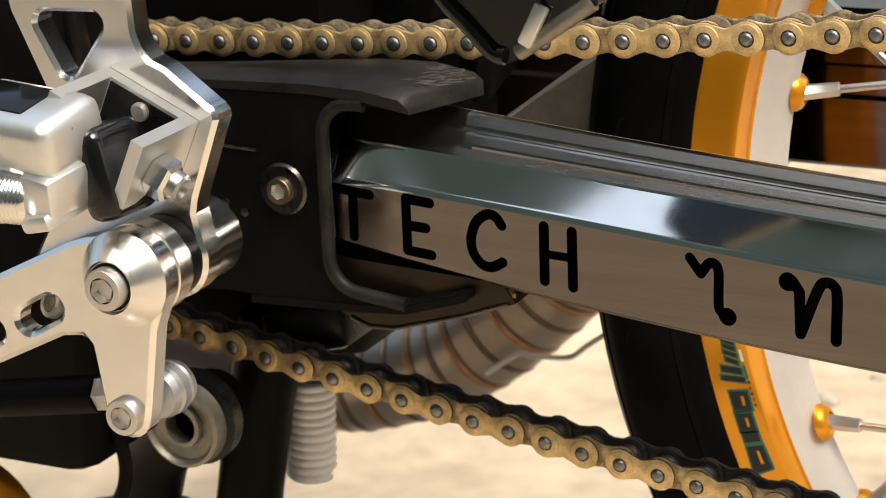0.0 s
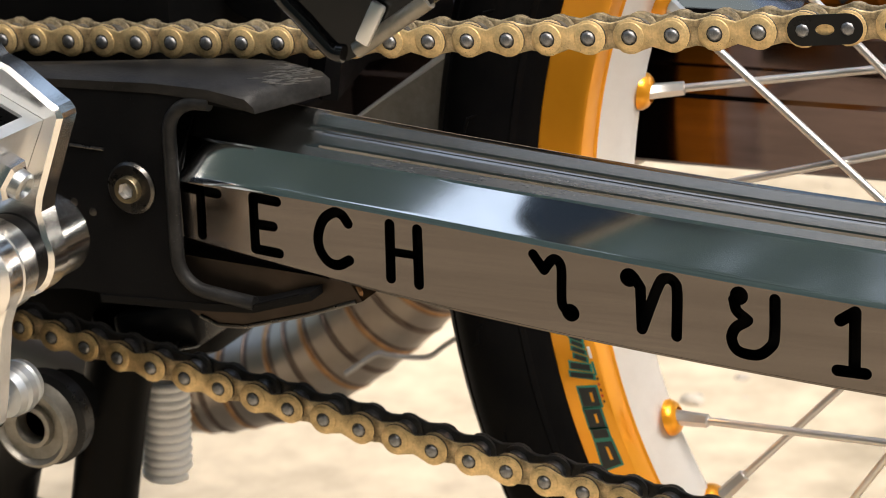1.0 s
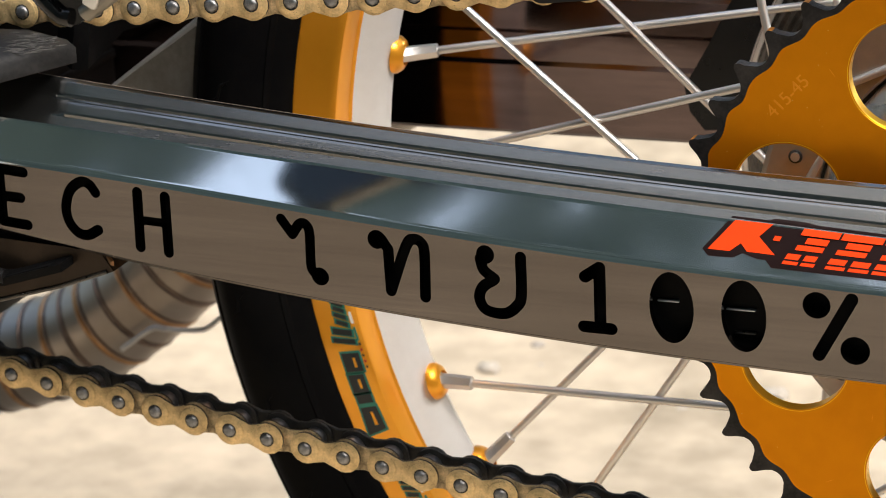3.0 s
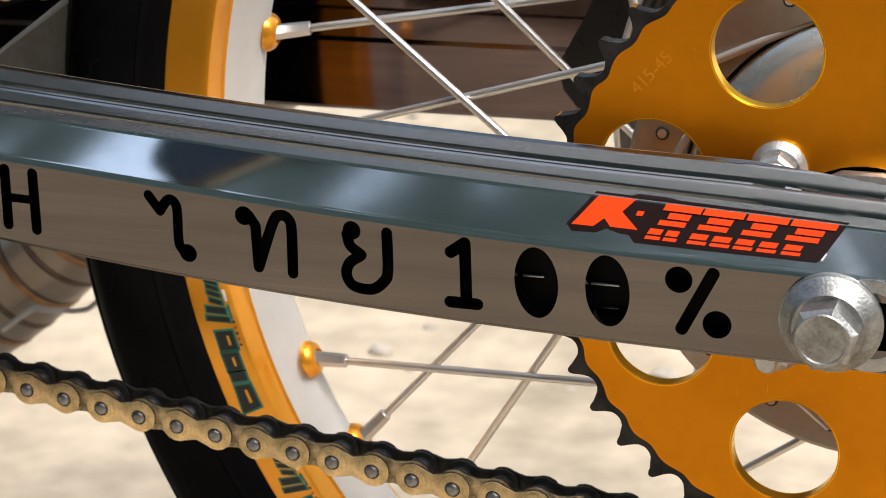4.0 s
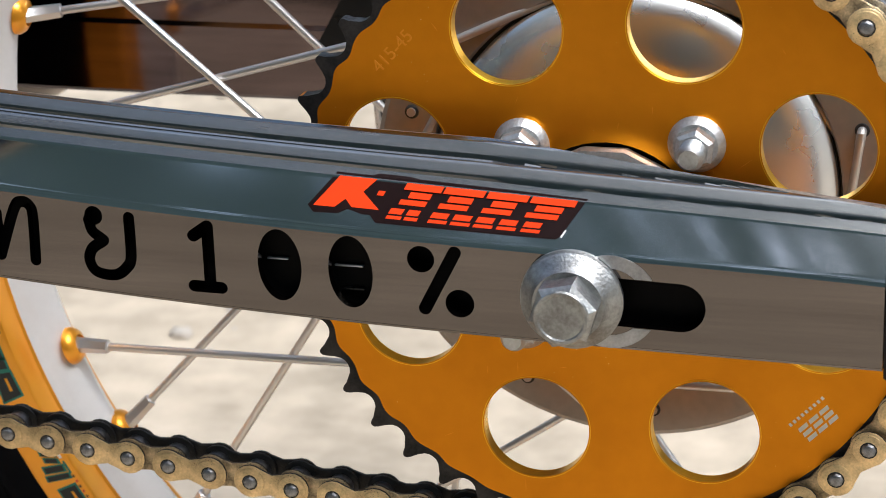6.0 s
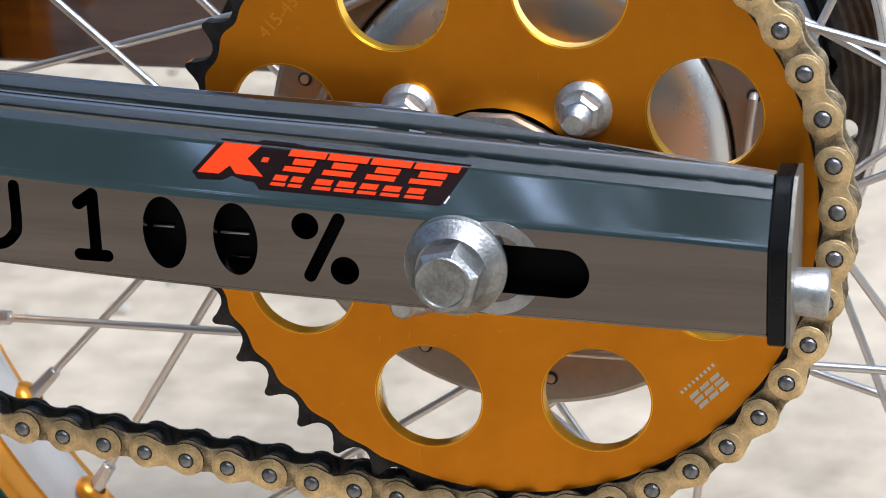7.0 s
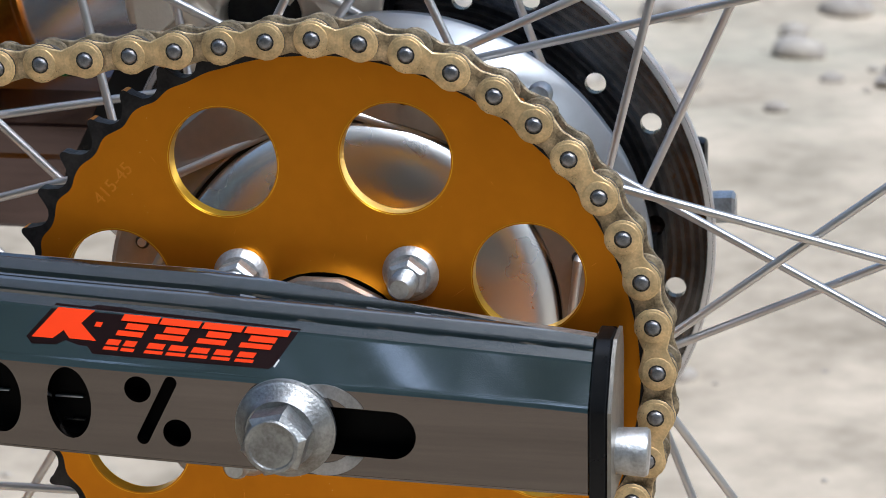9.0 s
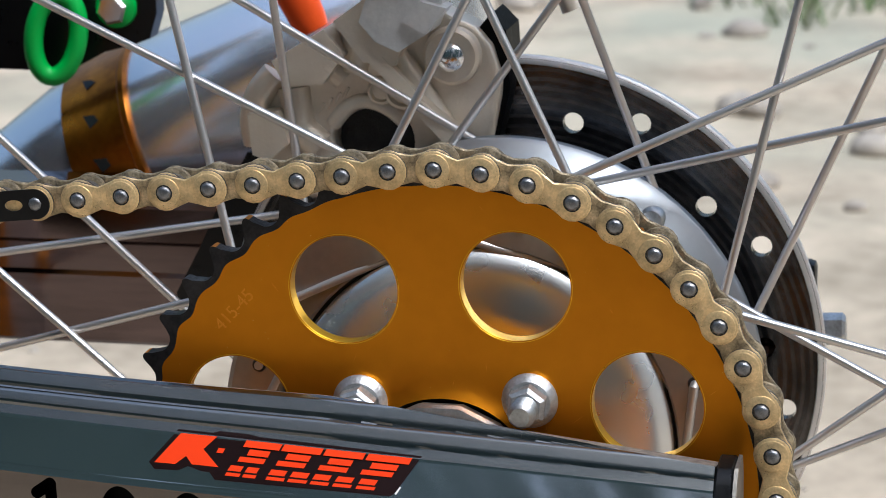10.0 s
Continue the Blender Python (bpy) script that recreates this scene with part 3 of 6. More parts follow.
    part("scuff_mark", bm, SCUFF, arm, "bright ring scuffed by the axle washer")
    # inner side of the axle carrier, dark inside the slot
    bm = bmesh.new()
    rod(bm, (-0.003, ARM_Y, 0.279), (-0.003, 0.03, 0.279), 0.0055, 20)
    part("axle", bm, STEEL, arm)
    # sticker: black base with orange shapes

    def on_bevel(x, y, z):
        zm, zc = arm_middle(x) + 0.0013, arm_crease(x) - 0.0006
        s = min(z, 1.0)
        over = max(0.0, z - 1.0) * 0.0122
        return Vector((x, -0.0274 + 0.0065 * s - 0.86 * y + 0.68 * over, zm + (zc - zm) * s + 0.5 * y + 0.73 * over))

    bm = bmesh.new()
    base = [(-0.0748, 0.38), (-0.0731, 0.24), (-0.0665, 0.27), (-0.0640, 0.38), (-0.0600, 0.30), (-0.0577, 0.30), (-0.0560, 0.15), (-0.0300, 0.16), (-0.0078, 0.17), (-0.0066, 0.24), (-0.0003, 1.12),
            (-0.0250, 1.15), (-0.0450, 1.16), (-0.0480, 1.20), (-0.0562, 1.20), (-0.0580, 1.14), (-0.0677, 1.14)]
    plate(bm, base, [], 0.00036, 0.00001, to_world=on_bevel)
    sticker = part("sticker", bm, STICKER_BLACK, arm, "dark sticker with a slanted orange emblem")
    bm = bmesh.new()
    edge = [(-0.0066, 0.235), (-0.0003, 1.12), (0.0001, 1.14), (-0.0062, 0.21)]
    plate(bm, edge, [], 0.00006, 0.00001, to_world=on_bevel)
    part("cut_border", bm, DECAL_WHITE, sticker, "pale cut border")

    # a large swallow-tailed slab, a short dash, four slanted slabs slit lengthways and a lower row of small ones
    shapes = [[(-0.0733, 0.38), (-0.0674, 0.39), (-0.0646, 0.58), (-0.0628, 0.42), (-0.0553, 0.42), (-0.0600, 0.76), (-0.0566, 1.06), (-0.0668, 1.05)],
              [(-0.0563, 0.72), (-0.0545, 0.72), (-0.0540, 0.82), (-0.0558, 0.82)]]
    for u, w in ((-0.0508, 0.0100), (-0.0402, 0.0108), (-0.0286, 0.0108), (-0.0170, 0.0118)):
        k = 0.0052
        def slant(a0, a1, v0, v1):
            return [(u + a0 + k * (v0 - 0.58), v0), (u + a1 + k * (v0 - 0.58), v0), (u + a1 + k * (v1 - 0.58), v1), (u + a0 + k * (v1 - 0.58), v1)]
        shapes += [slant(0, w, 0.90, 1.05), slant(0.0006, w * 0.78, 0.58, 0.69), slant(0.0022, w * 0.80, 0.73, 0.86)]
    for j, w in enumerate((0.0040, 0.0036, 0.0050, 0.0052, 0.0050, 0.0050, 0.0050)):
        u = (-0.0533, -0.0485, -0.0420, -0.0360, -0.0298, -0.0236, -0.0172)[j]
        shapes += [[(u, 0.26), (u + w, 0.26), (u + w + 0.0004, 0.33), (u + 0.0004, 0.33)], [(u + 0.0006, 0.37), (u + w * 0.9 + 0.0006, 0.37), (u + w * 0.9 + 0.0014, 0.49), (u + 0.0014, 0.49)]]
    for q in shapes:
        bm = bmesh.new()
        plate(bm, q, [], 0.00046, 0.00037, to_world=on_bevel)
        part("emblem_bar", bm, STICKER_RED, sticker, "bright orange emblem bar")


build_swingarm()

# ---- rear sprocket ----
PITCH, TEETH, SPROCKET_Y = 0.0127, 45, 0.0039
PITCH_R = PITCH / 2 / math.sin(math.pi / TEETH)


def pin_angle(k):
    return radians((12.25 - k) * 8)


def build_sprocket():
    sp = thing("rear_sprocket", AXLE, "gold anodised rear sprocket with round lightening holes and worn black teeth", "sprocket")
    outline = []
    for k in range(TEETH):
        a = pin_angle(-k)
        step = radians(8)
        for j, (da, r) in enumerate([(-0.30, None), (-0.2, None), (-0.1, None), (0, None), (0.1, None), (0.2, None), (0.30, None), (0.37, PITCH_R - 0.0006), (0.405, PITCH_R + 0.0006), (0.45, PITCH_R + 0.0014), (0.5, PITCH_R + 0.0016), (0.56, PITCH_R + 0.0013), (0.61, PITCH_R + 0.0004), (0.65, PITCH_R - 0.0006)]):
            if r is None:
                d = da * step * PITCH_R
                r = PITCH_R - math.sqrt(max(0, 0.0042 ** 2 - d * d)) if abs(d) < 0.0041 else PITCH_R - 0.0008
            outline.append((r * math.cos(a + da * step), AXLE.z + r * math.sin(a + da * step)))
    holes = [circle2(0.0622 * math.cos(radians(25.6 + 45 * i)), AXLE.z + 0.0622 * math.sin(radians(25.6 + 45 * i)), 0.0151, 48) for i in range(8)]
    holes.append(circle2(0, AXLE.z, 0.0262, 48))
    band = []
    for i in range(540):
        a = 360 / 540 * i
        free = max(0, min(1, (a - 105) / 25)) * max(0, min(1, (255 - a) / 25))
        wave = math.cos((radians(a) - pin_angle(0)) * TEETH)
        r = 0.0860 - 0.0004 * free - 0.00065 * free * wave + 0.0003 * free * noise.noise(Vector((a * 0.35, 0, 0))) + 0.0003 * noise.noise(Vector((a * 0.11, 3, 0)))
        band.append((r * math.cos(radians(a)), AXLE.z + r * math.sin(radians(a))))
    bm = bmesh.new()
    plate(bm, band, holes, SPROCKET_Y, SPROCKET_Y + 0.0045, 1)
    disc = part("disc_plate", bm, [GOLD_ANOD, GOLD_EDGE], sp, smooth=25)
    for i in range(8):
        a = radians(25.6 + 45 * i)
        bm = bmesh.new()
        lathe(bm, (0.0622 * math.cos(a), SPROCKET_Y + 0.0008, AXLE.z + 0.0622 * math.sin(a)), (0, -1, 0), [(0, 0.01512), (0.0004, 0.01505), (0.00085, 0.01545), (0.0008, 0.0156)], 48, cap0=False, cap1=False)
        part("hole_chamfer", bm, GOLD_EDGE, disc, "bright chamfered hole edge")
    bm = bmesh.new()
    plate(bm, outline, [band], SPROCKET_Y + 0.0001, SPROCKET_Y + 0.0044, lambda x, z: 1 if math.hypot(x, z - AXLE.z) > PITCH_R + 0.0001 and noise.noise(Vector((x * 300, 0, z * 300))) > -0.1 else 0)
    part("toothed_rim", bm, [TOOTH, GOLD_ANOD], sp, "dark worn toothed edge", smooth=25)
    for i, (x, z) in enumerate([(0.0243, 0.0272), (-0.0230, 0.0245), (-0.0235, -0.0266), (0.0230, -0.0238)]):
        bm = bmesh.new()
        c = (x, SPROCKET_Y, AXLE.z + z)
        lathe(bm, c, (0, -1, 0), [(0, 0.0075), (0.0010, 0.0078), (0.0018, 0.0074), (0.0032, 0.0060)], 32)
        hexagon(bm, (x, SPROCKET_Y - 0.003, AXLE.z + z), (0, -1, 0), 0.0098, 0.0046, 0.0009, 0.4 + i)
        nut = part("flange_nut", bm, DULL_ZINC, sp, "zinc flange nut")
        bm = bmesh.new()
        prof = [(0, 0.0036)]
        for j in range(7):
            prof += [(0.0006 + j * 0.0008, 0.0037), (0.0010 + j * 0.0008, 0.0033)]
        lathe(bm, (x, SPROCKET_Y - 0.0078, AXLE.z + z), (0, -1, 0), prof + [(0.0072, 0.0026)], 20)
        part("stud", bm, ZINC, nut)
    # hub nut behind the beam
    bm = bmesh.new()
    lathe(bm, (0, 0.012, AXLE.z), (0, -1, 0), [(0, 0.026), (0.004, 0.0258), (0.006, 0.0258)], 40)
    part("hub_boss", bm, BLACK_CAP, sp)
    bm = bmesh.new()
    lathe(bm, (0, 0.004, AXLE.z), (0, -1, 0), [(0, 0.0255), (0.0050, 0.0268), (0.0064, 0.0262), (0.0072, 0.0240), (0.0073, 0.012)], 14)
    part("bearing_collar", bm, ZINC, sp)
    # etched number
    cu = bpy.data.curves.new("etch", "FONT")
    cu.body, cu.size, cu.extrude = "415-45", 0.0052, 0.00003
    tmp = bpy.data.objects.new("etch", cu)
    scene.collection.objects.link(tmp)
    me = bpy.data.meshes.new_from_object(tmp.evaluated_get(bpy.context.evaluated_depsgraph_get()))
    bpy.data.objects.remove(tmp)
    me.materials.clear()
    me.materials.append(ETCH)
    m = Matrix.Translation((-0.0622, SPROCKET_Y - 0.00006, 0.3275)) @ Euler((radians(90), 0, 0)).to_matrix().to_4x4() @ Euler((0, 0, radians(47))).to_matrix().to_4x4()
    me.transform(m)
    part("etched_number", me, None, sp)
    rnd = random.Random(8)
    bm = bmesh.new()
    for j in range(26):
        a, r, l = rnd.uniform(0, 6.28), rnd.uniform(0.03, 0.083), rnd.uniform(0.0006, 0.0022)
        if abs(r - 0.0622) < 0.017 and any(math.hypot(r * math.cos(a) - 0.0622 * math.cos(radians(25.6 + 45 * q)), r * math.sin(a) - 0.0622 * math.sin(radians(25.6 + 45 * q))) < 0.0185 for q in range(8)):
            continue
        c, t = Vector((r * math.cos(a), 0, AXLE.z + r * math.sin(a))), rnd.uniform(0, 3.14)
        u, v = Vector((math.cos(t), 0, math.sin(t))), Vector((-math.sin(t), 0, math.cos(t)))
        q = [c + u * i * l + v * k * 0.00009 for i, k in ((-1, 0), (0, -1), (1, 0.2), (0, 1))]
        plate(bm, [(p.x, p.z) for p in q], [], SPROCKET_Y - 0.00004, SPROCKET_Y)
    tagged(part("scratches", bm, ETCH, sp), "small pale scratches", kind="stuff")
    # maker's mark, plain slanted bars
    bm = bmesh.new()
    u, v = Vector((0.70, 0, 0.71)), Vector((-0.71, 0, 0.70))
    o = Vector((0.0578, 0, 0.2342))
    for j in range(3):
        for d in (0, 1, 2):
            c = o + u * (j * 0.0039 - 0.0039) + v * (d * 0.0018 - 0.0018)
            q = [c + u * a + v * b for a, b in ((-0.0018, -0.0006), (0.0014, -0.0006), (0.0018, 0.0006), (-0.0014, 0.0006))]
            plate(bm, [(p.x, p.z) for p in q], [], SPROCKET_Y - 0.00006, SPROCKET_Y)
    for j in range(9):
        c = o + u * (j * 0.0015 - 0.0060) + v * 0.0046
        q = [c + u * a + v * b for a, b in ((-0.0004, -0.0005), (0.0004, -0.0005), (0.0004, 0.0005), (-0.0004, 0.0005))]
        plate(bm, [(p.x, p.z) for p in q], [], SPROCKET_Y - 0.00006, SPROCKET_Y)
    part("maker_mark", bm, ETCH_WHITE, sp)


build_sprocket()


# ---- drive chain ----
def chain_pins():
    """Pin places along the chain in x and z: upper run, round the sprocket, lower run."""
    pins = []
    for k in range(-16, 22):
        j = k - 22
        pins.append((-0.01241 + j * PITCH * math.cos(0.12796), 0.3751 + j * PITCH * math.sin(0.12796) + 1.918e-5 * j * j))
    for k in range(0, 25):
        a = pin_angle(k)
        pins.append((PITCH_R * math.cos(a), AXLE.z + PITCH_R * math.sin(a)))
    for k in range(25, -14, -1):
        j = k - 11
        pins.append((-0.19383 + j * PITCH * math.cos(-0.13007), 0.21401 + j * PITCH * math.sin(-0.13007) + 1.716e-5 * j * j))
    return pins


def link_outline(r, waist):
    """Figure-eight side plate, half a pitch to each side."""
    out = []
    h = PITCH / 2
    for side in (1, -1):
        for i in range(13):
            a = radians(-122 + 244 * i / 12) + (0 if side > 0 else math.pi)
            out.append((side * h + r * math.cos(a), r * math.sin(a)))
        if side > 0:
            out.append((0, waist))
    out.append((0, -waist))
    return out


def side_plate(bm, r, waist, y0, y1, edge, wall=0):
    """A rounded-edge link plate; wall picks the material of its narrow sides."""
    big, small = link_outline(r, waist), link_outline(r - edge, waist - edge * 0.8)
    rows = [(small, y0), (big, y0 + edge * 0.8), (big, y1 - edge * 0.5), (small, y1)]
    rings = [[bm.verts.new((x, y, z)) for x, z in o] for o, y in rows]
    for k, (a, b) in enumerate(zip(rings, rings[1:])):
        for i in range(len(a)):
            bm.faces.new((a[i], a[(i + 1) % len(a)], b[(i + 1) % len(a)], b[i])).material_index = wall if k else 0
    for ring in (rings[0], rings[-1]):
        # two lobes and a bridge keep the cap planar and convex enough
        bm.faces.new(ring[0:13])
        bm.faces.new(ring[14:27])
        bm.faces.new([ring[12], ring[13], ring[14], ring[26], ring[27], ring[0]])


def build_chain():
    chain = thing("drive_chain", (-0.2, 0.006, 0.3), "gold roller chain with greasy black inner edges", "chain")
    pins = chain_pins()

    def mesh(fn, name, mat):
        bm = bmesh.new()
        fn(bm)
        return add_mesh(name, bm, mat, 40)

    def outer_plate(b):
        side_plate(b, 0.00512, 0.0032, 0.0006, 0.0019, 0.0004, 2)
        for side in (-1, 1):
            lathe(b, (side * PITCH / 2, 0.0007, 0), (0, -1, 0), [(0, 0.0044), (0.0003, 0.0043), (0.0005, 0.0039)], 22)
        done = set(b.faces)
        for side in (-1, 1):
            lathe(b, (side * PITCH / 2, 0.0002, 0), (0, -1, 0), [(0, 0.0024), (0.00004, 0.00236)], 14)
        for f in b.faces:
            if f not in done:
                f.material_index = 1

    def inner_plate(b):
        side_plate(b, 0.00522, 0.0037, 0.0027, 0.0040, 0.0004, 1)

    near_outer = mesh(outer_plate, "outer_plate", [CHAIN_GOLD, GREASE, CHAIN_GRIME_SHADE])
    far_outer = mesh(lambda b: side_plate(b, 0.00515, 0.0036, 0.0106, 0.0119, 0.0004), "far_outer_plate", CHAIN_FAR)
    near_inner = mesh(inner_plate, "inner_plate", [CHAIN_INNER, CHAIN_GRIME_SHADE])
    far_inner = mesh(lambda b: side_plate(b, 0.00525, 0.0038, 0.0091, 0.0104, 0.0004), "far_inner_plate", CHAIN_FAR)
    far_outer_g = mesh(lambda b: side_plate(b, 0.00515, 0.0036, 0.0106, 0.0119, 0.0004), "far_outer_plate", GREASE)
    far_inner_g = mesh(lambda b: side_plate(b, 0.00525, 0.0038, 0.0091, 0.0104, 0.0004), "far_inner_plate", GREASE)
    clip_ring = mesh(lambda b: plate(b, capsule2((-PITCH / 2, 0), (PITCH / 2, 0), 0.0043, 12), [circle2(0, 0, 0.0027, 18, 0.0016)], -0.0001, 0.0003), "clip", BLACK_CAP)
    pin = mesh(lambda b: lathe(b, (0, 0.0128, 0), (0, -1, 0), [(0, 0.0017), (0.0004, 0.0021), (0.0126, 0.0021), (0.0132, 0.0018), (0.0135, 0.0012)], 8), "pin", PIN_STEEL)
    roller = mesh(lambda b: lathe(b, (0, 0.0039, 0), (0, 1, 0), [(0, 0.0036), (0.0003, 0.0038), (0.0049, 0.0038), (0.0052, 0.0036)], 18), "roller", PIN_STEEL)
    bpy.context.view_layer.update()
    n_up = 38
    for i in range(len(pins) - 1):
        (x0, z0), (x1, z1) = pins[i], pins[i + 1]
        outer = (i - n_up) % 2 == 1
        lower = i >= n_up + 24
        wob = random.uniform(-0.012, 0.012)
        m = Matrix.Translation(((x0 + x1) / 2, 0, (z0 + z1) / 2)) @ Euler((random.uniform(-0.01, 0.01), -math.atan2(z1 - z0, x1 - x0) + wob * 0.5, random.uniform(-0.012, 0.012))).to_matrix().to_4x4()
        k = i - 16
        if outer:
            is_master = k == 13
            o = place("outer_link", near_outer, m, chain, "joining link with a black spring clip" if is_master else "")
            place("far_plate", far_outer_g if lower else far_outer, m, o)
            for side in (-1, 1):
                place("pin", pin, m @ Matrix.Translation((side * PITCH / 2, 0, 0)), o)
            if is_master:
                place("clip", clip_ring, m, o, "black spring clip")
        else:
            o = place("inner_link", near_inner, m, chain)
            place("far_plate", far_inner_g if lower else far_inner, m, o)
            for side in (-1, 1):
                place("roller", roller, m @ Matrix.Translation((side * PITCH / 2, 0, 0)), o)


build_chain()


# ---- rear wheel ----
def revolve(bm, profile, n=144, y_mid=WHEEL_Y, closed=False, mats=None):
    """Body of revolution about the axle; profile rows of (r, y)."""
    rings = []
    for i in range(n):
        a = 2 * math.pi * i / n
        rings.append([bm.verts.new((r * math.cos(a), y_mid + y, AXLE.z + r * math.sin(a))) for r, y in profile])
    m = len(profile)
    for i in range(n):
        a, b = rings[i], rings[(i + 1) % n]
        for j in range(m if closed else m - 1):
            f = bm.faces.new((a[j], a[(j + 1) % m], b[(j + 1) % m], b[j]))
            if mats:
                f.material_index = mats[j]
    return bm


def polar(r, deg, y):
    return Vector((r * math.cos(radians(deg)), y, AXLE.z + r * math.sin(radians(deg))))


LACE = {("R", 1): 100, ("L", 1): 98, ("R", -1): 50, ("L", -1): 98}


# how far single spokes have settled at the rim and at the hub, in degrees
SETTLED = {0: (-0.9, 2), 1: (-0.75, -5), 3: (0.5, 3), 4: (-0.25, 8), 5: (0.25, -8), 15: (0.75, 8), 18: (1.25, 2), 19: (0.75, 6), 20: (0.25, 5), 21: (0, -7), 22: (1.5, 5), 23: (1.0, 4), 24: (-1.0, 5), 25: (-0.5, -5),
           26: (0, 2), 27: (0.25, 2), 28: (-0.25, 0), 29: (-0.75, -7), 30: (0.5, 7), 31: (1.0, 4), 32: (-0.75, 6), 33: (-1.25, -6), 34: (0, 9)}


def build_wheel():
    wheel = thing("wire_wheel", (0, WHEEL_Y, AXLE.z), "spoked wheel with gold and silver rim and slim black tyre", "wheel")
    # tyre
    bm = bmesh.new()
    prof = [(0.2258, -0.0190), (0.2264, -0.0212), (0.2290, -0.0232), (0.2345, -0.0272), (0.2425, -0.0300), (0.2505, -0.0292), (0.2562, -0.0250), (0.2568, -0.0240), (0.2576, -0.0240), (0.2622, -0.0170), (0.2658, -0.0075), (0.2668, 0)]
    prof = prof + [(r, -y) for r, y in reversed(prof[:-1])]
    revolve(bm, prof, 160)
    tyre = part("tyre", bm, RUBBER, wheel, "slim black tyre", smooth=50)
    # moulded rib and tread cuts
    bm = bmesh.new()
    revolve(bm, [(0.2318, -0.0250), (0.2322, -0.0262), (0.2334, -0.0270), (0.2340, -0.0266)], 160)
    part("bead_line", bm, RUBBER, tyre, smooth=50)
    for i in range(44):
        a = 360 / 44 * i
        if 130 < a < 250:
            bm = bmesh.new()
            tube(bm, [polar(0.2440, a, WHEEL_Y - 0.0297), polar(0.2470, a + 0.5, WHEEL_Y - 0.0296), polar(0.2478, a + 1.5, WHEEL_Y - 0.0295), polar(0.2510, a + 1.9, WHEEL_Y - 0.0288)], [0.0003, 0.0007, 0.0007, 0.0003], 6)
            part("tread_groove", bm, RUBBER, tyre)
    # rim: gold side walls, silver bed
    bm = bmesh.new()
    prof = [(0.2225, -0.0165), (0.2268, -0.0178), (0.2270, -0.0198), (0.2258, -0.0206), (0.2145, -0.0205), (0.2126, -0.0207), (0.2116, -0.0203), (0.2112, -0.0192), (0.2108, -0.0112), (0.2100, -0.0104),
            (0.2062, -0.0078), (0.2022, -0.0038), (0.2008, 0)]
    mats = [0, 0, 0, 0, 0, 0, 0, 0, 0, 1, 1, 1]
    full = prof + [(r, -y) for r, y in reversed(prof[:-1])]
    revolve(bm, full, 160, mats=mats + mats[::-1])
    rim = part("rim", bm, [GOLD_RIM, RIM_WHITE], wheel, "gold side walls round a silver-white bed", smooth=30)
    # rim decals: green-edged black slabs with open middles, stars and dashes, along the side wall
    blocks = [([(0.0002, -0.0006), (0.0084, -0.0002), (0.0090, 0.0056), (-0.0004, 0.0066)], [[(0.0022, 0.0016), (0.0068, 0.0018), (0.0070, 0.0030), (0.0022, 0.0030)]])]
    for x, w, v0, v1 in ((0.0098, 0.0030, 0.0, 0.0056), (0.0136, 0.0062, 0.0, 0.0058), (0.0208, 0.0064, -0.0008, 0.0056)):
        slot = [(x + 0.0016, v0 + 0.0018), (x + w - 0.0014, v0 + 0.0018), (x + w - 0.0014, v0 + 0.0030), (x + 0.0016, v0 + 0.0030)]
        blocks.append(([(x, v0), (x + w, v0), (x + w + 0.0006, v1), (x + 0.0006, v1)], [slot] if w > 0.004 else []))
    for x, w, v0, v1 in ((0.0302, 0.0016, -0.0010, 0.0068), (0.0330, 0.0020, -0.0006, 0.0060), (0.0362, 0.0014, 0.0, 0.0038), (0.0388, 0.0012, 0.0, 0.0040), (0.0410, 0.0012, 0.0002, 0.0038), (0.0430, 0.0012, 0.0002, 0.0040)):
        blocks.append(([(x, v0), (x + w, v0 - 0.0002), (x + w + 0.0016, v1), (x + 0.0016, v1 + 0.0002)], []))

    def on_wall(first):
        def at(x, y, z):
            return polar(0.2154 + z * 0.95, first - math.degrees(x / 0.2160), WHEEL_Y - 0.0206 - y)
        return at

    for first in (202.3, 218.6, 110, 20, 300):
        at = on_wall(first)
        bm = bmesh.new()
        for poly, holes in blocks:
            cx, cz = sum(p[0] for p in poly) / len(poly), sum(p[1] for p in poly) / len(poly)
            grown = [(cx + (x - cx) * (1 + 0.0007 / max(0.001, abs(x - cx))), cz + (z - cz) * (1 + 0.0007 / max(0.001, abs(z - cz)))) for x, z in poly]
            plate(bm, grown, holes, 0.00012, 0.00002, 0, at, lambda x, z: 0)
            plate(bm, poly, holes, 0.00022, 0.00013, 1, at, lambda x, z: 1)
        for j in range(5):
            star = [(0.0220 + 0.0020 * j + (0.0007 if q % 2 else 0.0003) * math.cos(q * 0.628), -0.0024 + (0.0007 if q % 2 else 0.0003) * math.sin(q * 0.628)) for q in range(10)]
            plate(bm, star, [], 0.00016, 0.00002, 2 if j % 2 else 1, at, lambda x, z, j=j: 2 if j % 2 else 1)
        plate(bm, [(0.0312, -0.0026), (0.0360, -0.0024), (0.0360, -0.0016), (0.0312, -0.0018)], [], 0.00016, 0.00002, 0, at, lambda x, z: 0)
        plate(bm, [(0.0372, -0.0024), (0.0412, -0.0022), (0.0412, -0.0012), (0.0372, -0.0014)], [], 0.00016, 0.00002, 3, at, lambda x, z: 3)
        part("rim_decal", bm, [DECAL_GREEN, DECAL_BLACK, DECAL_RED, DECAL_WHITE], rim, "green-edged black slabs with red and black stars")
    # hub
    bm = bmesh.new()
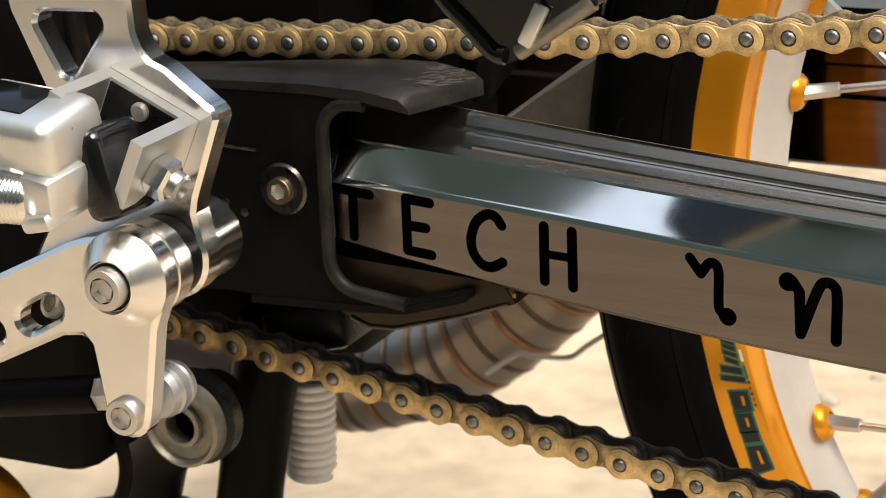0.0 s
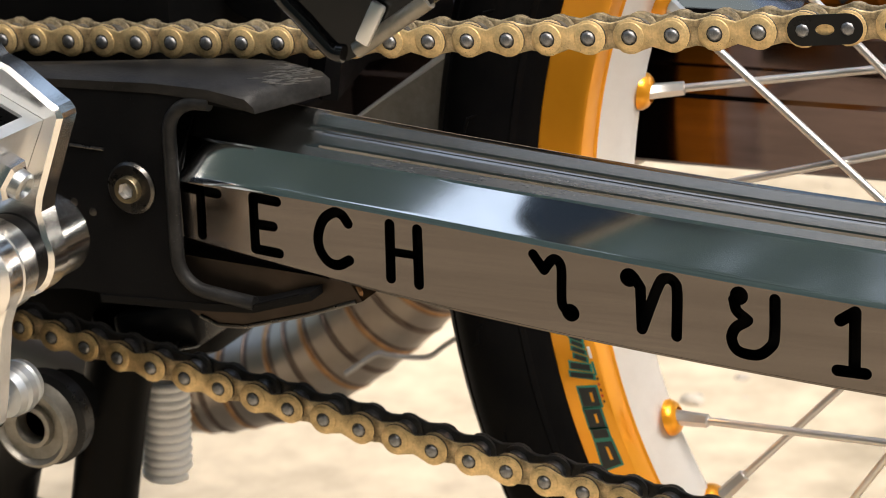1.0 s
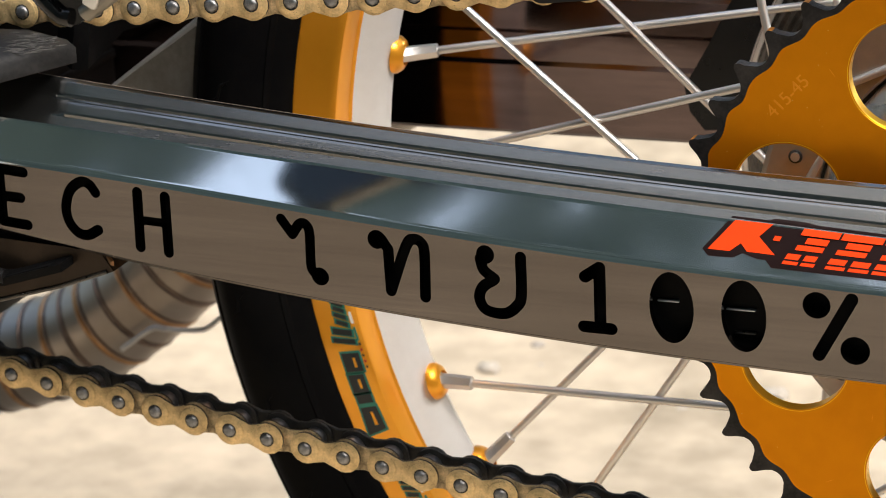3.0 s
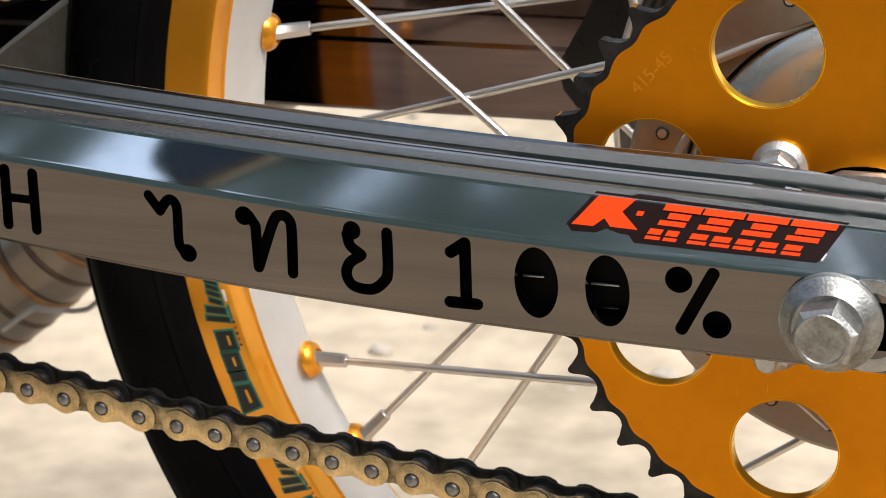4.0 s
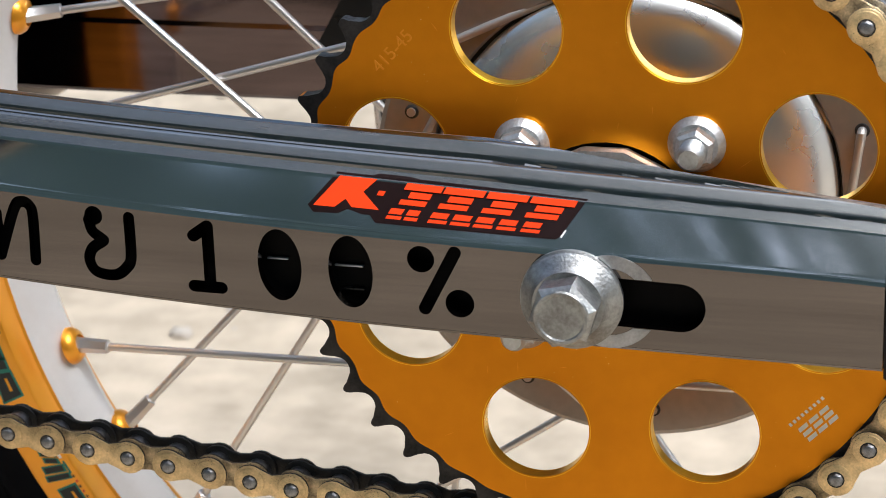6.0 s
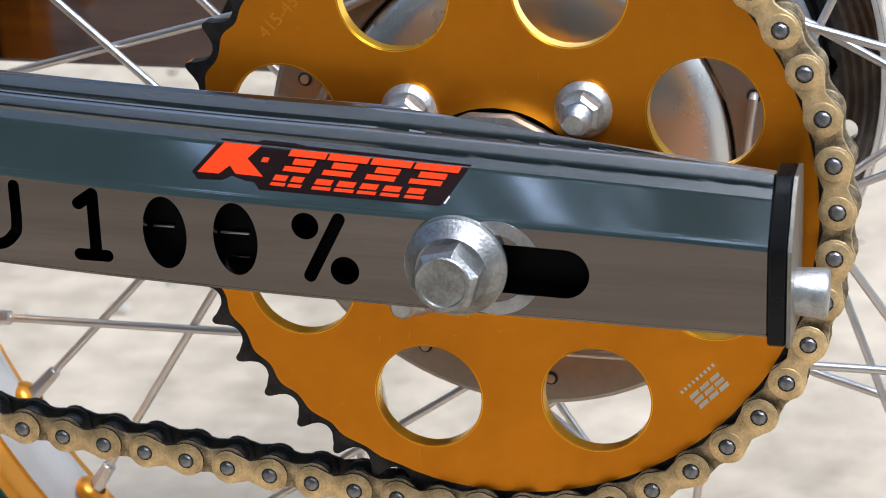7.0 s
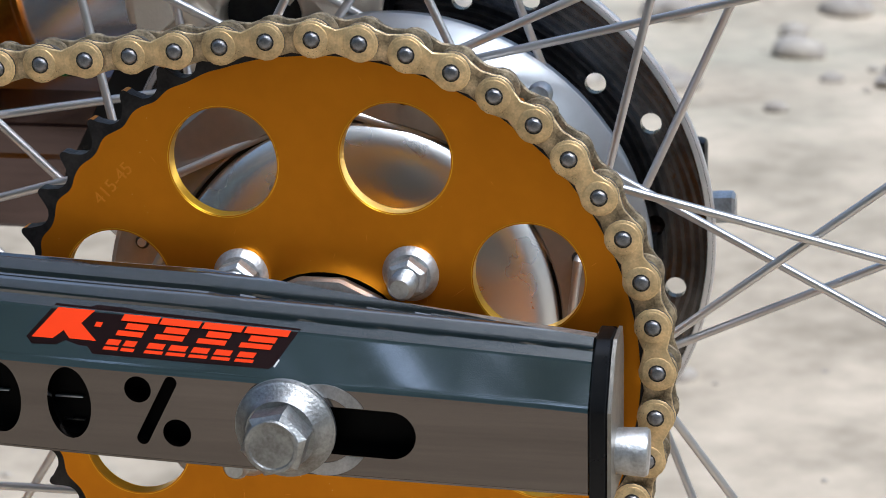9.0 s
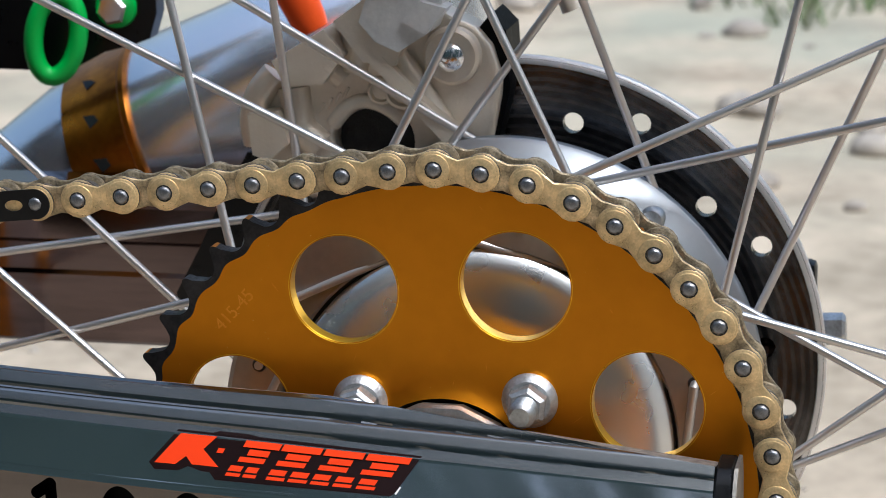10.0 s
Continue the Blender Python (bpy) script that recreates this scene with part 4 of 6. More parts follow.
    revolve(bm, [(0.010, -0.0380), (0.030, -0.0365), (0.042, -0.0338), (0.052, -0.0295), (0.0572, -0.0264), (0.0581, -0.0255), (0.0582, -0.0215)], 96)
    hub = part("hub_cover", bm, ALU_HUB, wheel, "brushed aluminium hub cover", smooth=30)
    bm = bmesh.new()
    revolve(bm, [(0.0578, -0.0225), (0.0600, -0.0225)], 96)
    part("seal_gap", bm, GREASE, hub)
    bm = bmesh.new()
    revolve(bm, [(0.0593, -0.018), (0.0593, -0.0258), (0.0600, -0.0266), (0.0745, -0.0262), (0.0760, -0.0250), (0.0760, -0.0215), (0.0735, -0.0205), (0.058, -0.016), (0.050, 0.0),
                 (0.052, 0.010), (0.060, 0.0160), (0.0775, 0.0250), (0.0788, 0.0268), (0.0788, 0.0300), (0.0770, 0.0312), (0.030, 0.033)], 96, mats=[2] * 6 + [0] * 3 + [1] * 6)
    barrel = part("hub_barrel", bm, [ALU_HUB, FLANGE, FLANGE_NEAR], wheel, "polished hub barrel with two spoke flanges", smooth=30)
    # spokes
    for i in range(36):
        deg = 170.2 + 10 * i
        side, sign = [("R", -1), ("L", -1), ("R", 1), ("L", 1)][i % 4]
        fy = WHEEL_Y + (-0.0250 if side == "L" else 0.0300)
        hub_deg = deg + sign * LACE[side, sign] + SETTLED.get(i, (0, 0))[1]
        deg += SETTLED.get(i, (0, 0))[0]
        a = polar(0.0675, hub_deg, fy + (-0.0035 if sign > 0 else 0.0025))
        b = polar(0.2005, deg, WHEEL_Y + (-0.002 if side == "L" else 0.002))
        d = (b - a).normalized()
        bm = bmesh.new()
        rod(bm, a, b - d * 0.006, 0.00128, 10)
        tube(bm, [a + Vector((0, 0.005 if sign > 0 else -0.005, 0)), a + Vector((0, 0.0018 if sign > 0 else -0.0018, 0)), a + d * 0.0004, a + d * 0.004], 0.00135, 10)
        spoke = part("spoke", bm, STEEL, wheel, smooth=40)
        bm = bmesh.new()
        lathe(bm, b + d * 0.001, -d, [(0, 0.0030), (0.0018, 0.0029), (0.0022, 0.0026), (0.0100, 0.0024), (0.0135, 0.0023), (0.0138, 0.0017)], 6)
        part("nipple", bm, STEEL, spoke, "steel nipple")
        out = (polar(0.19, deg, b.y) - b).normalized()
        bm = bmesh.new()
        lathe(bm, b - out * 0.0012, (out + d * -0.35).normalized(), [(0, 0.0062), (0.0012, 0.0060), (0.0026, 0.0050), (0.0034, 0.0036), (0.0036, 0.0031), (0.0022, 0.0030)], 24, cap1=False)
        part("nipple_seat", bm, GOLD_RIM, spoke, "gold anodised nipple seat")
    for i in range(36):
        deg = 170.2 + 10 * i
        side, sign = [("R", -1), ("L", -1), ("R", 1), ("L", 1)][i % 4]
        if side == "L":
            bm = bmesh.new()
            c = polar(0.0675, deg + sign * LACE[side, sign] + SETTLED.get(i, (0, 0))[1], WHEEL_Y - 0.0266)
            lathe(bm, c, (0, -1, 0), [(0, 0.0021), (0.0003, 0.0020)], 16)
            part("spoke_hole", bm, GREASE, barrel)
    for i in range(6):
        bm = bmesh.new()
        lathe(bm, polar(0.0718, 51 + 60 * i, WHEEL_Y + 0.0245), (0, -1, 0), [(0, 0.0040), (0.003, 0.0038), (0.0040, 0.0030), (0.0044, 0.001)], 16)
        part("disc_bolt", bm, ZINC, barrel, "round disc bolt")
    # brake disc
    bm = bmesh.new()
    holes = []
    for i in range(10):
        for r, d in ((0.0787, 4.4), (0.0863, -9.3)):
            p = polar(r, d + 36 * i, 0)
            holes.append(circle2(p.x - 0.002, p.z + 0.002, 0.0033, 18))
    holes.append(circle2(-0.002, AXLE.z + 0.002, 0.062, 64))
    plate(bm, circle2(-0.002, AXLE.z + 0.002, 0.0967, 120), holes, 0.1185, 0.1222, lambda x, z: 1 if math.hypot(x, z - AXLE.z) > 0.09 else 0)
    dk = part("brake_disc", bm, [DISC, DISC_EDGE], wheel, "dark drilled brake disc with a bright worn edge", smooth=25)
    bm = bmesh.new()
    revolve(bm, [(0.0949, 0.0504), (0.0951, 0.0500), (0.0963, 0.0502), (0.0974, 0.0514), (0.0974, 0.0538), (0.0966, 0.0546), (0.0953, 0.0544)], 120)
    bmesh.ops.translate(bm, verts=bm.verts, vec=(-0.002, 0, 0.002))
    part("worn_edge", bm, DISC_EDGE, dk, "bright worn edge", smooth=40)
    bm = bmesh.new()
    revolve(bm, [(0.030, 0.047), (0.0715, 0.047), (0.0722, 0.0482), (0.0722, 0.0530), (0.030, 0.0530)], 96)
    part("disc_carrier", bm, ALU_HUB, wheel, smooth=30)


build_wheel()


# ---- swingarm, far side ----
def build_far_arm():
    arm = thing("far_swingarm_beam", (-0.1, 0.148, 0.29), "mirror-polished swingarm beam beyond the wheel", "swingarm")
    bm = bmesh.new()
    rings = []
    for i in range(40):
        x = -0.36 + 0.44 * i / 39
        zb = 0.2785 + 0.02 * max(0, -(x + 0.22)) ** 1.0
        zt = 0.333 - 0.03 * max(0, (x + 0.1) / 0.2)
        prof = [(0.137, zb), (0.1352, zb + 0.0015), (0.1352, zt - 0.030), (0.1364, zt - 0.0285), (0.1364, zt - 0.0190), (0.1352, zt - 0.0175), (0.1352, zt - 0.006), (0.138, zt - 0.002), (0.143, zt), (0.160, zt), (0.164, zt - 0.003), (0.164, zb + 0.0015), (0.162, zb)]
        rings.append([bm.verts.new((x, y, z)) for y, z in prof])
    skin(bm, rings)
    part("beam", bm, MIRROR_BROWN, arm, smooth=20)


build_far_arm()


# ---- chain slider, foot controls and frame ahead of the wheel ----
def arc(cx, cz, r, a0, a1, n=8):
    return [(cx + r * math.cos(radians(a0 + (a1 - a0) * i / n)), cz + r * math.sin(radians(a0 + (a1 - a0) * i / n))) for i in range(n + 1)]


def bevel_all(bm, offset, segments=2, angle=40):
    edges = [e for e in bm.edges if len(e.link_faces) == 2 and e.calc_face_angle(0) > radians(angle)]
    bmesh.ops.bevel(bm, geom=edges, offset=offset, segments=segments, affect="EDGES", profile=0.5)
    return bm


def solid(outline, y0, y1, bevel=0.0, holes=(), segments=2):
    """A plate whose outline edges are rounded over; without holes it keeps clean faces."""
    bm = bmesh.new()
    if holes:
        plate(bm, list(outline), [list(h) for h in holes], y0, y1)
        bmesh.ops.dissolve_limit(bm, angle_limit=radians(1), verts=bm.verts[:], edges=bm.edges[:])
    else:
        rings = [[bm.verts.new((x, y, z)) for x, z in outline] for y in (y0, y1)]
        skin(bm, rings)
    if bevel:
        bevel_all(bm, bevel, segments)
    return bm


def allen_bolt(parent, name, c, axis, r, label="socket head bolt", mat=None):
    """Socket head: turned head with a hexagon recess."""
    c, axis = Vector(c), Vector(axis).normalized()
    bm = bmesh.new()
    lathe(bm, c, axis, [(0, r), (r * 0.55, r), (r * 0.68, r * 0.93), (r * 0.7, r * 0.62)], 32, cap1=False)
    b = part(name, bm, mat or STEEL, parent, label)
    bm = bmesh.new()
    u, v = basis(axis)
    rings = [ring_at(bm, c + axis * r * 0.7, u, v, r * 0.62, 6, 0.3), ring_at(bm, c + axis * r * 0.25, u, v, r * 0.58, 6, 0.3)]
    skin(bm, rings, True, False, True)
    part("socket", bm, STEEL, b)
    bm = bmesh.new()
    lathe(bm, c + axis * 0.0001, axis, [(0, r * 1.16), (0.0002, r * 1.15)], 28)
    part("gap", bm, GREASE, b, "dark gap round the head")
    return b


def build_slider():
    s = thing("chain_slider", (-0.32, -0.02, 0.31), "scuffed black plastic chain slider wrapped round the beam", "chain slider")
    notch = [(-0.2964, 0.3372)] + arc(-0.3010, 0.3272, 0.0100, 90, 180, 6) + arc(-0.3010, 0.2885, 0.0106, 180, 262, 6) + [(-0.2858, 0.2760)]
    outline = [(-0.46, 0.3320), (-0.3600, 0.3410), (-0.3140, 0.3420), (-0.2964, 0.3410), (-0.2845, 0.3385), (-0.2850, 0.3362)] + notch + [(-0.2700, 0.2810), (-0.2720, 0.2785), (-0.2860, 0.2735), (-0.3014, 0.2728), (-0.3497, 0.2742), (-0.46, 0.262)]
    bm = solid(outline, -0.0318, -0.0286, 0.0007)
    part("side_wall", bm, BLACK_PLASTIC, s)
    # rounded lip along the opening
    bm = bmesh.new()
    tube(bm, [(x, -0.0310, z) for x, z in notch], 0.0022, 12)
    part("lip", bm, SCUFFED, s)
    # top wing leaning in under the upper run
    bm = bmesh.new()
    rings = []
    for x, zt, zb, zk in ((-0.47, 0.3350, 0.3290, 0.3320), (-0.36, 0.3440, 0.3390, 0.3403), (-0.314, 0.3452, 0.3395, 0.3440), (-0.296, 0.3445, 0.3384, 0.3442), (-0.2834, 0.3424, 0.3362, 0.3418), (-0.2806, 0.3402, 0.3356, 0.3396)):
        rings.append([bm.verts.new(p) for p in ((x, -0.0322, zb), (x, -0.0331, zt - 0.0024), (x, -0.0300, zt), (x + 0.0100, -0.003, zk), (x + 0.0100, -0.003, zb - 0.0006))])
    skin(bm, rings)
    bevel_all(bm, 0.0008, 2, 50)
    part("top_wing", bm, SCUFFED, s, "scuffed top wing", smooth=50)
    # pale scuffs near the wing's tip, where the links have rubbed it
    rnd = random.Random(5)

    def on_wing(x, y, z):
        xf = x - 0.0100 * (z + 0.030) / 0.027
        back = (z + 0.030) / 0.027
        top = float(np.interp(xf, [-0.36, -0.314, -0.296, -0.2834], [0.3440 - 0.0037 * back, 0.3452 - 0.0012 * back, 0.3445 - 0.0003 * back, 0.3424 - 0.0006 * back]))
        return Vector((x, z, top + y))

    bm = bmesh.new()
    for j in range(75):
        cx, cy, a, l, w = rnd.gauss(-0.2800, 0.0036), rnd.uniform(-0.022, -0.0040), rnd.gauss(0.75, 0.22), rnd.uniform(0.0004, 0.0030), rnd.uniform(0.00006, 0.00024)
        u, v = (math.cos(a), math.sin(a)), (-math.sin(a), math.cos(a))
        plate(bm, [(cx + u[0] * i * l + v[0] * k * w, cy + u[1] * i * l + v[1] * k * w) for i, k in ((-1, 0), (-0.2, -1), (0.6, -0.7), (1, 0.1), (0.1, 0.9))], [], 0.0002, 0.00002, to_world=on_wing)
    tagged(part("scuffs", bm, PALE_SCUFF, s), "pale scuffs worn into the wing's tip", kind="stuff")
    bm = bmesh.new()
    rings = []
    for x, z in ((-0.34, 0.2728), (-0.3014, 0.2740), (-0.2858, 0.2752), (-0.2660, 0.2812)):
        rings.append([bm.verts.new(p) for p in ((x, -0.0318, z - 0.002), (x, -0.0322, z + 0.0006), (x + 0.004, -0.006, z + 0.0045), (x + 0.004, -0.006, z + 0.001))])
    skin(bm, rings)
    part("bottom_wing", bm, BLACK_PLASTIC, s)
    # dark strip and discs drawn for a slot and two pin holes
    bm = bmesh.new()
    tube(bm, [(-0.3460, -0.0320, 0.3212), (-0.3340, -0.0320, 0.3206)], 0.0005, 6)
    part("slot_strip", bm, DARK_STEEL, s, "thin dark strip for a slot")
    for x, z in ((-0.3465, 0.3028), (-0.3400, 0.3002)):
        bm = bmesh.new()
        lathe(bm, (x, -0.0316, z), (0, -1, 0), [(0, 0.0014), (0.0004, 0.0013), (0.0005, 0.0006)], 12)
        part("rivet", bm, DARK_STEEL, s, "small dark disc for a pin hole")
    for x, z in ((-0.3250, 0.3093),):
        bm = bmesh.new()
        lathe(bm, (x, -0.0316, z), (0, -1, 0), [(0, 0.0082), (0.0010, 0.0082), (0.0019, 0.0074), (0.0019, 0.0046)], 40)
        w = part("washer", bm, DARK_STEEL, s, "dark steel cup washer")
        allen_bolt(w, "bolt", (x, -0.0330, z), (0, -1, 0), 0.0042, "brassy socket bolt", BRASSY)
    # metal tab under the beam
    t = [(-0.3180, 0.2730), (-0.3080, 0.2672), (-0.3018, 0.2648), (-0.2930, 0.2652), (-0.2700, 0.2718), (-0.2520, 0.2785), (-0.2560, 0.2845), (-0.3180, 0.2875)]
    tab = thing("beam_tab", (-0.29, -0.016, 0.27), "folded metal tab under the swingarm beam, browned for reflected ground", "bracket")
    part("tab_body", solid(t, -0.026, -0.006, 0.0012), TAB_METAL, tab)
    bm = bmesh.new()
    tube(bm, [(-0.3080, -0.0262, 0.2680), (-0.3018, -0.0262, 0.2656), (-0.2930, -0.0262, 0.2660), (-0.2700, -0.0262, 0.2726), (-0.2540, -0.0262, 0.2784)], 0.0007, 8)
    part("folded_edge", bm, DARK_STEEL, tab, "worn folded edge")
    bm = bmesh.new()
    lathe(bm, (-0.2555, -0.0240, 0.2800), (0, -1, 0.2), [(0, 0.0030), (0.0012, 0.0026), (0.0018, 0.0012)], 9)
    part("weld_spot", bm, WELD, tab, "rough weld spot")
    # dark forward end of the beam
    bm = bmesh.new()
    rings = [[bm.verts.new((x, y, z)) for y, z in ((-0.0275, zb), (-0.004, zb), (-0.004, zt), (-0.012, zt), (-0.0275, zt - 0.018))] for x, zb, zt in ((-0.47, 0.285, 0.338), (-0.40, 0.288, 0.337), (-0.3110, 0.2915, 0.3345))]
    skin(bm, rings)
    solo("beam_root", bevel_all(bm, 0.002), BLACK_PAINT, "black forward end of the swingarm beam", "swingarm")


build_slider()


def build_foot_controls():
    # bracket plate with triangular window
    br = thing("footrest_bracket", (-0.36, -0.066, 0.33), "machined bare aluminium footrest bracket with a triangular window", "bracket")
    outline = [(-0.3905, 0.400), (-0.3850, 0.3711), (-0.3740, 0.3462), (-0.3700, 0.3300), (-0.3760, 0.3120), (-0.3880, 0.2920), (-0.3811, 0.2879)] + [(-0.3445, 0.2886)] + arc(-0.3370, 0.3012, 0.0130, 250, 388, 10) + \
              [(-0.3262, 0.3110), (-0.3270, 0.3150), (-0.3260, 0.3195), (-0.3165, 0.3435), (-0.3170, 0.3462), (-0.3195, 0.3478), (-0.3326, 0.3574), (-0.3376, 0.3595), (-0.3404, 0.3628), (-0.3420, 0.3670), (-0.3425, 0.3767), (-0.3425, 0.400)]
    tri = arc(-0.3724, 0.3682, 0.0034, 90, 205, 5) + arc(-0.3660, 0.3562, 0.0034, 205, 335, 5) + arc(-0.3564, 0.3688, 0.0034, -25, 90, 5)
    bm = solid(outline, -0.0785, -0.0690, 0.0013, [tri], 1)
    part("plate", bm, ALU_BRIGHT, br, smooth=22)
    # U-shaped peg mount: base on the plate, two arms standing out from it
    e1, e2, top = Vector((0.904, 0, -0.429)), Vector((-0.429, 0, -0.904)), Vector((-0.3515, 0, 0.3570))
    wide, deep, thick = 0.0324, 0.0280, 0.0042
    sect = [(0, 0), (wide, 0), (wide, deep), (wide - thick, deep), (wide - thick, thick), (thick, thick), (thick, deep), (0, deep)]
    bm = bmesh.new()
    rings = [[bm.verts.new(top + e1 * a + e2 * s + Vector((0, -0.0787 - d, 0))) for a, d in sect] for s in (0.0, 0.0205)]
    skin(bm, rings)
    bevel_all(bm, 0.0008, 1)
    mount = part("peg_mount", bm, ALU_SATIN, br, "U-shaped peg mount", smooth=22)
    bm = bmesh.new()
    rings = [[bm.verts.new(top + e1 * a + e2 * s + Vector((0, y, 0))) for a, s in ((0.0045, 0.001), (wide - 0.0045, 0.001), (wide - 0.0045, 0.022), (0.0045, 0.022))] for y in (-0.0832, -0.0829)]
    skin(bm, rings)
    part("recess", bm, BLACK_CAP, mount, "dark floor of the mount")
    bm = bmesh.new()
    lathe(bm, top + e1 * 0.0165 + e2 * 0.0045 + Vector((0, -0.0832, 0)), (0, -1, 0), [(0, 0.0028), (0.0010, 0.0028), (0.0016, 0.0020)], 20)
    part("rivet", bm, STEEL, mount)
    c = top + e1 * (wide + 0.0002) + e2 * 0.0120 + Vector((0, -0.0950, 0))
    bm = bmesh.new()
    hexagon(bm, c, e1, 0.0112, 0.0062, 0.001, 0.1)
    n = part("lock_nut", bm, ALU_BRIGHT, mount, "bright lock nut")
    bm = bmesh.new()
    lathe(bm, c + e1 * 0.006, e1, [(0, 0.0044), (0.003, 0.0042), (0.0036, 0.0032), (0.002, 0.0024)], 20)
    part("thread", bm, ZINC, n)
    bm = bmesh.new()
    rod(bm, c - e1 * (wide - 0.001), c - e1 * 0.0002, 0.0028, 16)
    part("hinge_pin", bm, ZINC, mount)
    # pivot cap, stack of turned discs and the lever
    lv = thing("gear_lever", (-0.34, -0.1, 0.29), "machined aluminium gear lever with slotted arm and turned pivot cap", "lever")
    P = Vector((-0.3372, 0, 0.3018))
    bm = bmesh.new()
    lathe(bm, (P.x, -0.058, P.z), (0, -1, 0), [(0, 0.0128), (0.014, 0.0128), (0.0150, 0.0118)], 48)
    part("boss", bm, ALU_BRIGHT, lv)
    bm = bmesh.new()
    lathe(bm, (P.x, -0.0782, P.z), (0, -1, 0), [(0, 0.0110), (0.001, 0.0124), (0.0062, 0.0124), (0.0072, 0.0110)], 48)
    part("seal_ring", bm, BLACK_CAP, lv, "black seal ring")
    bm = bmesh.new()
    lathe(bm, (P.x, -0.0855, P.z), (0, -1, 0), [(0, 0.0120), (0.0008, 0.0138), (0.0076, 0.0140), (0.0080, 0.0136), (0.0120, 0.0136)], 64)
    part("turned_disc", bm, ALU_TURNED, lv)
    arm = [(-0.4300, 0.2765), (-0.3834, 0.2975), (-0.3560, 0.3105), (-0.3500, 0.3125)] + arc(-0.3372, 0.3018, 0.0140, 125, -35, 10) + \
          [(-0.3285, 0.2870), (-0.3325, 0.2640)] + arc(-0.3410, 0.2600, 0.0075, -5, -170, 8) + [(-0.3512, 0.2800), (-0.3535, 0.2826), (-0.3611, 0.2816), (-0.3872, 0.2691), (-0.4300, 0.2480)]
    slot = capsule2((-0.3727, 0.2851), (-0.3640, 0.2898), 0.0038, 8)
    slot2 = capsule2((-0.3930, 0.2760), (-0.3860, 0.2800), 0.0036, 8)
    bm = solid(arm, -0.1010, -0.0930, 0.0014, [slot, slot2], 1)
    part("lever_arm", bm, ALU_BRIGHT, lv, smooth=22)
    bm = bmesh.new()
    lathe(bm, (P.x, -0.0990, P.z), (0, -1, 0), [(0, 0.0142), (0.0020, 0.0142), (0.0028, 0.0136), (0.0096, 0.0082), (0.0100, 0.0078), (0.0088, 0.0072)], 64)
    part("pivot_cap", bm, ALU_TURNED, lv, "turned conical cap")
    allen_bolt(lv, "pivot_bolt", (P.x, -0.1075, P.z), (0, -1, 0), 0.0062)
    allen_bolt(lv, "link_bolt", (-0.3410, -0.1000, 0.2600), (0, -1, 0), 0.0056)
    allen_bolt(lv, "slot_bolt", (-0.3675, -0.0930, 0.2880), (-0.3, -1, 0.5), 0.0044)
    # linkage behind the lever
    lk = thing("shift_linkage", (-0.36, -0.085, 0.258), "shift rod with zinc rod end and hexagon lock nut", "linkage")
    bm = bmesh.new()
    lathe(bm, (-0.3395, -0.0925, 0.2612), (0.02, 1, 0.02), [(0, 0.0035), (0.003, 0.0038), (0.004, 0.0070), (0.0065, 0.0078), (0.0075, 0.0070), (0.0085, 0.0080), (0.0110, 0.0083), (0.0120, 0.0070), (0.0130, 0.0078), (0.0150, 0.0074), (0.0160, 0.004)], 40)
    part("rod_end", bm, FLANGE, lk, "zinc rod end")
    bm = bmesh.new()
    hexagon(bm, (-0.3560, -0.0850, 0.2588), (-1, 0, -0.16), 0.0096, 0.0060, 0.0008, 0.2)
    part("lock_nut", bm, ZINC, lk)
    bm = bmesh.new()
    rod(bm, (-0.3440, -0.0850, 0.2606), (-0.3570, -0.0850, 0.2586), 0.0030, 16)
    part("stud", bm, ZINC, lk)
    bm = bmesh.new()
    rod(bm, (-0.3615, -0.0850, 0.2578), (-0.4500, -0.0850, 0.2420), 0.0058, 20)
    part("rod", bm, BLACK_PAINT, lk, "black shift rod")
    # folding peg
    pg = thing("foot_peg", (-0.36, -0.115, 0.34), "knurled aluminium foot peg", "foot peg")
    turn = Euler((radians(12), radians(2), radians(-8))).to_matrix()
    bm = bmesh.new()
    box(bm, (-0.3605, -0.108, 0.3455), (0.040, 0.026, 0.0180), 0.0046, turn, 3)
    body = part("peg_body", bm, ALU_SATIN, pg, smooth=32)
    # black plate stands in for a dark reflection on the peg's top
    bm = bmesh.new()
    box(bm, (-0.3660, -0.1080, 0.3542), (0.026, 0.015, 0.0024), 0.0008, turn)
    part("inlay", bm, GLOSS_BLACK, body, "glossy black inlay")
    bm = bmesh.new()
    box(bm, (-0.3468, -0.1125, 0.3318), (0.0125, 0.021, 0.0130), 0.0026, Euler((radians(8), radians(6), radians(-10))).to_matrix(), 2)
    part("peg_foot", bm, ALU_SATIN, pg, smooth=30)
    bm = bmesh.new()
    box(bm, (-0.3476, -0.1150, 0.3245), (0.0110, 0.018, 0.0050), 0.0016, Euler((radians(8), radians(-14), radians(-10))).to_matrix(), 2)
    part("peg_stop", bm, ALU_SATIN, pg, smooth=30)
    bm = bmesh.new()
    prof = [(0, 0.0060), (0.0010, 0.0070)]
    for j in range(5):
        prof += [(0.0016 + j * 0.0013, 0.0073), (0.0023 + j * 0.0013, 0.0070)]
    lathe(bm, (-0.3520, -0.1180, 0.3290), (-1, -0.15, 0.02), prof + [(0.0088, 0.0074), (0.020, 0.0072), (0.021, 0.004)], 40)
    part("knurled_knob", bm, ALU_BRIGHT, pg)
    bm = bmesh.new()
    box(bm, (-0.3385, -0.0985, 0.3335), (0.0115, 0.022, 0.027), 0.0045, Euler((0, radians(-14), radians(-8))).to_matrix(), 3)
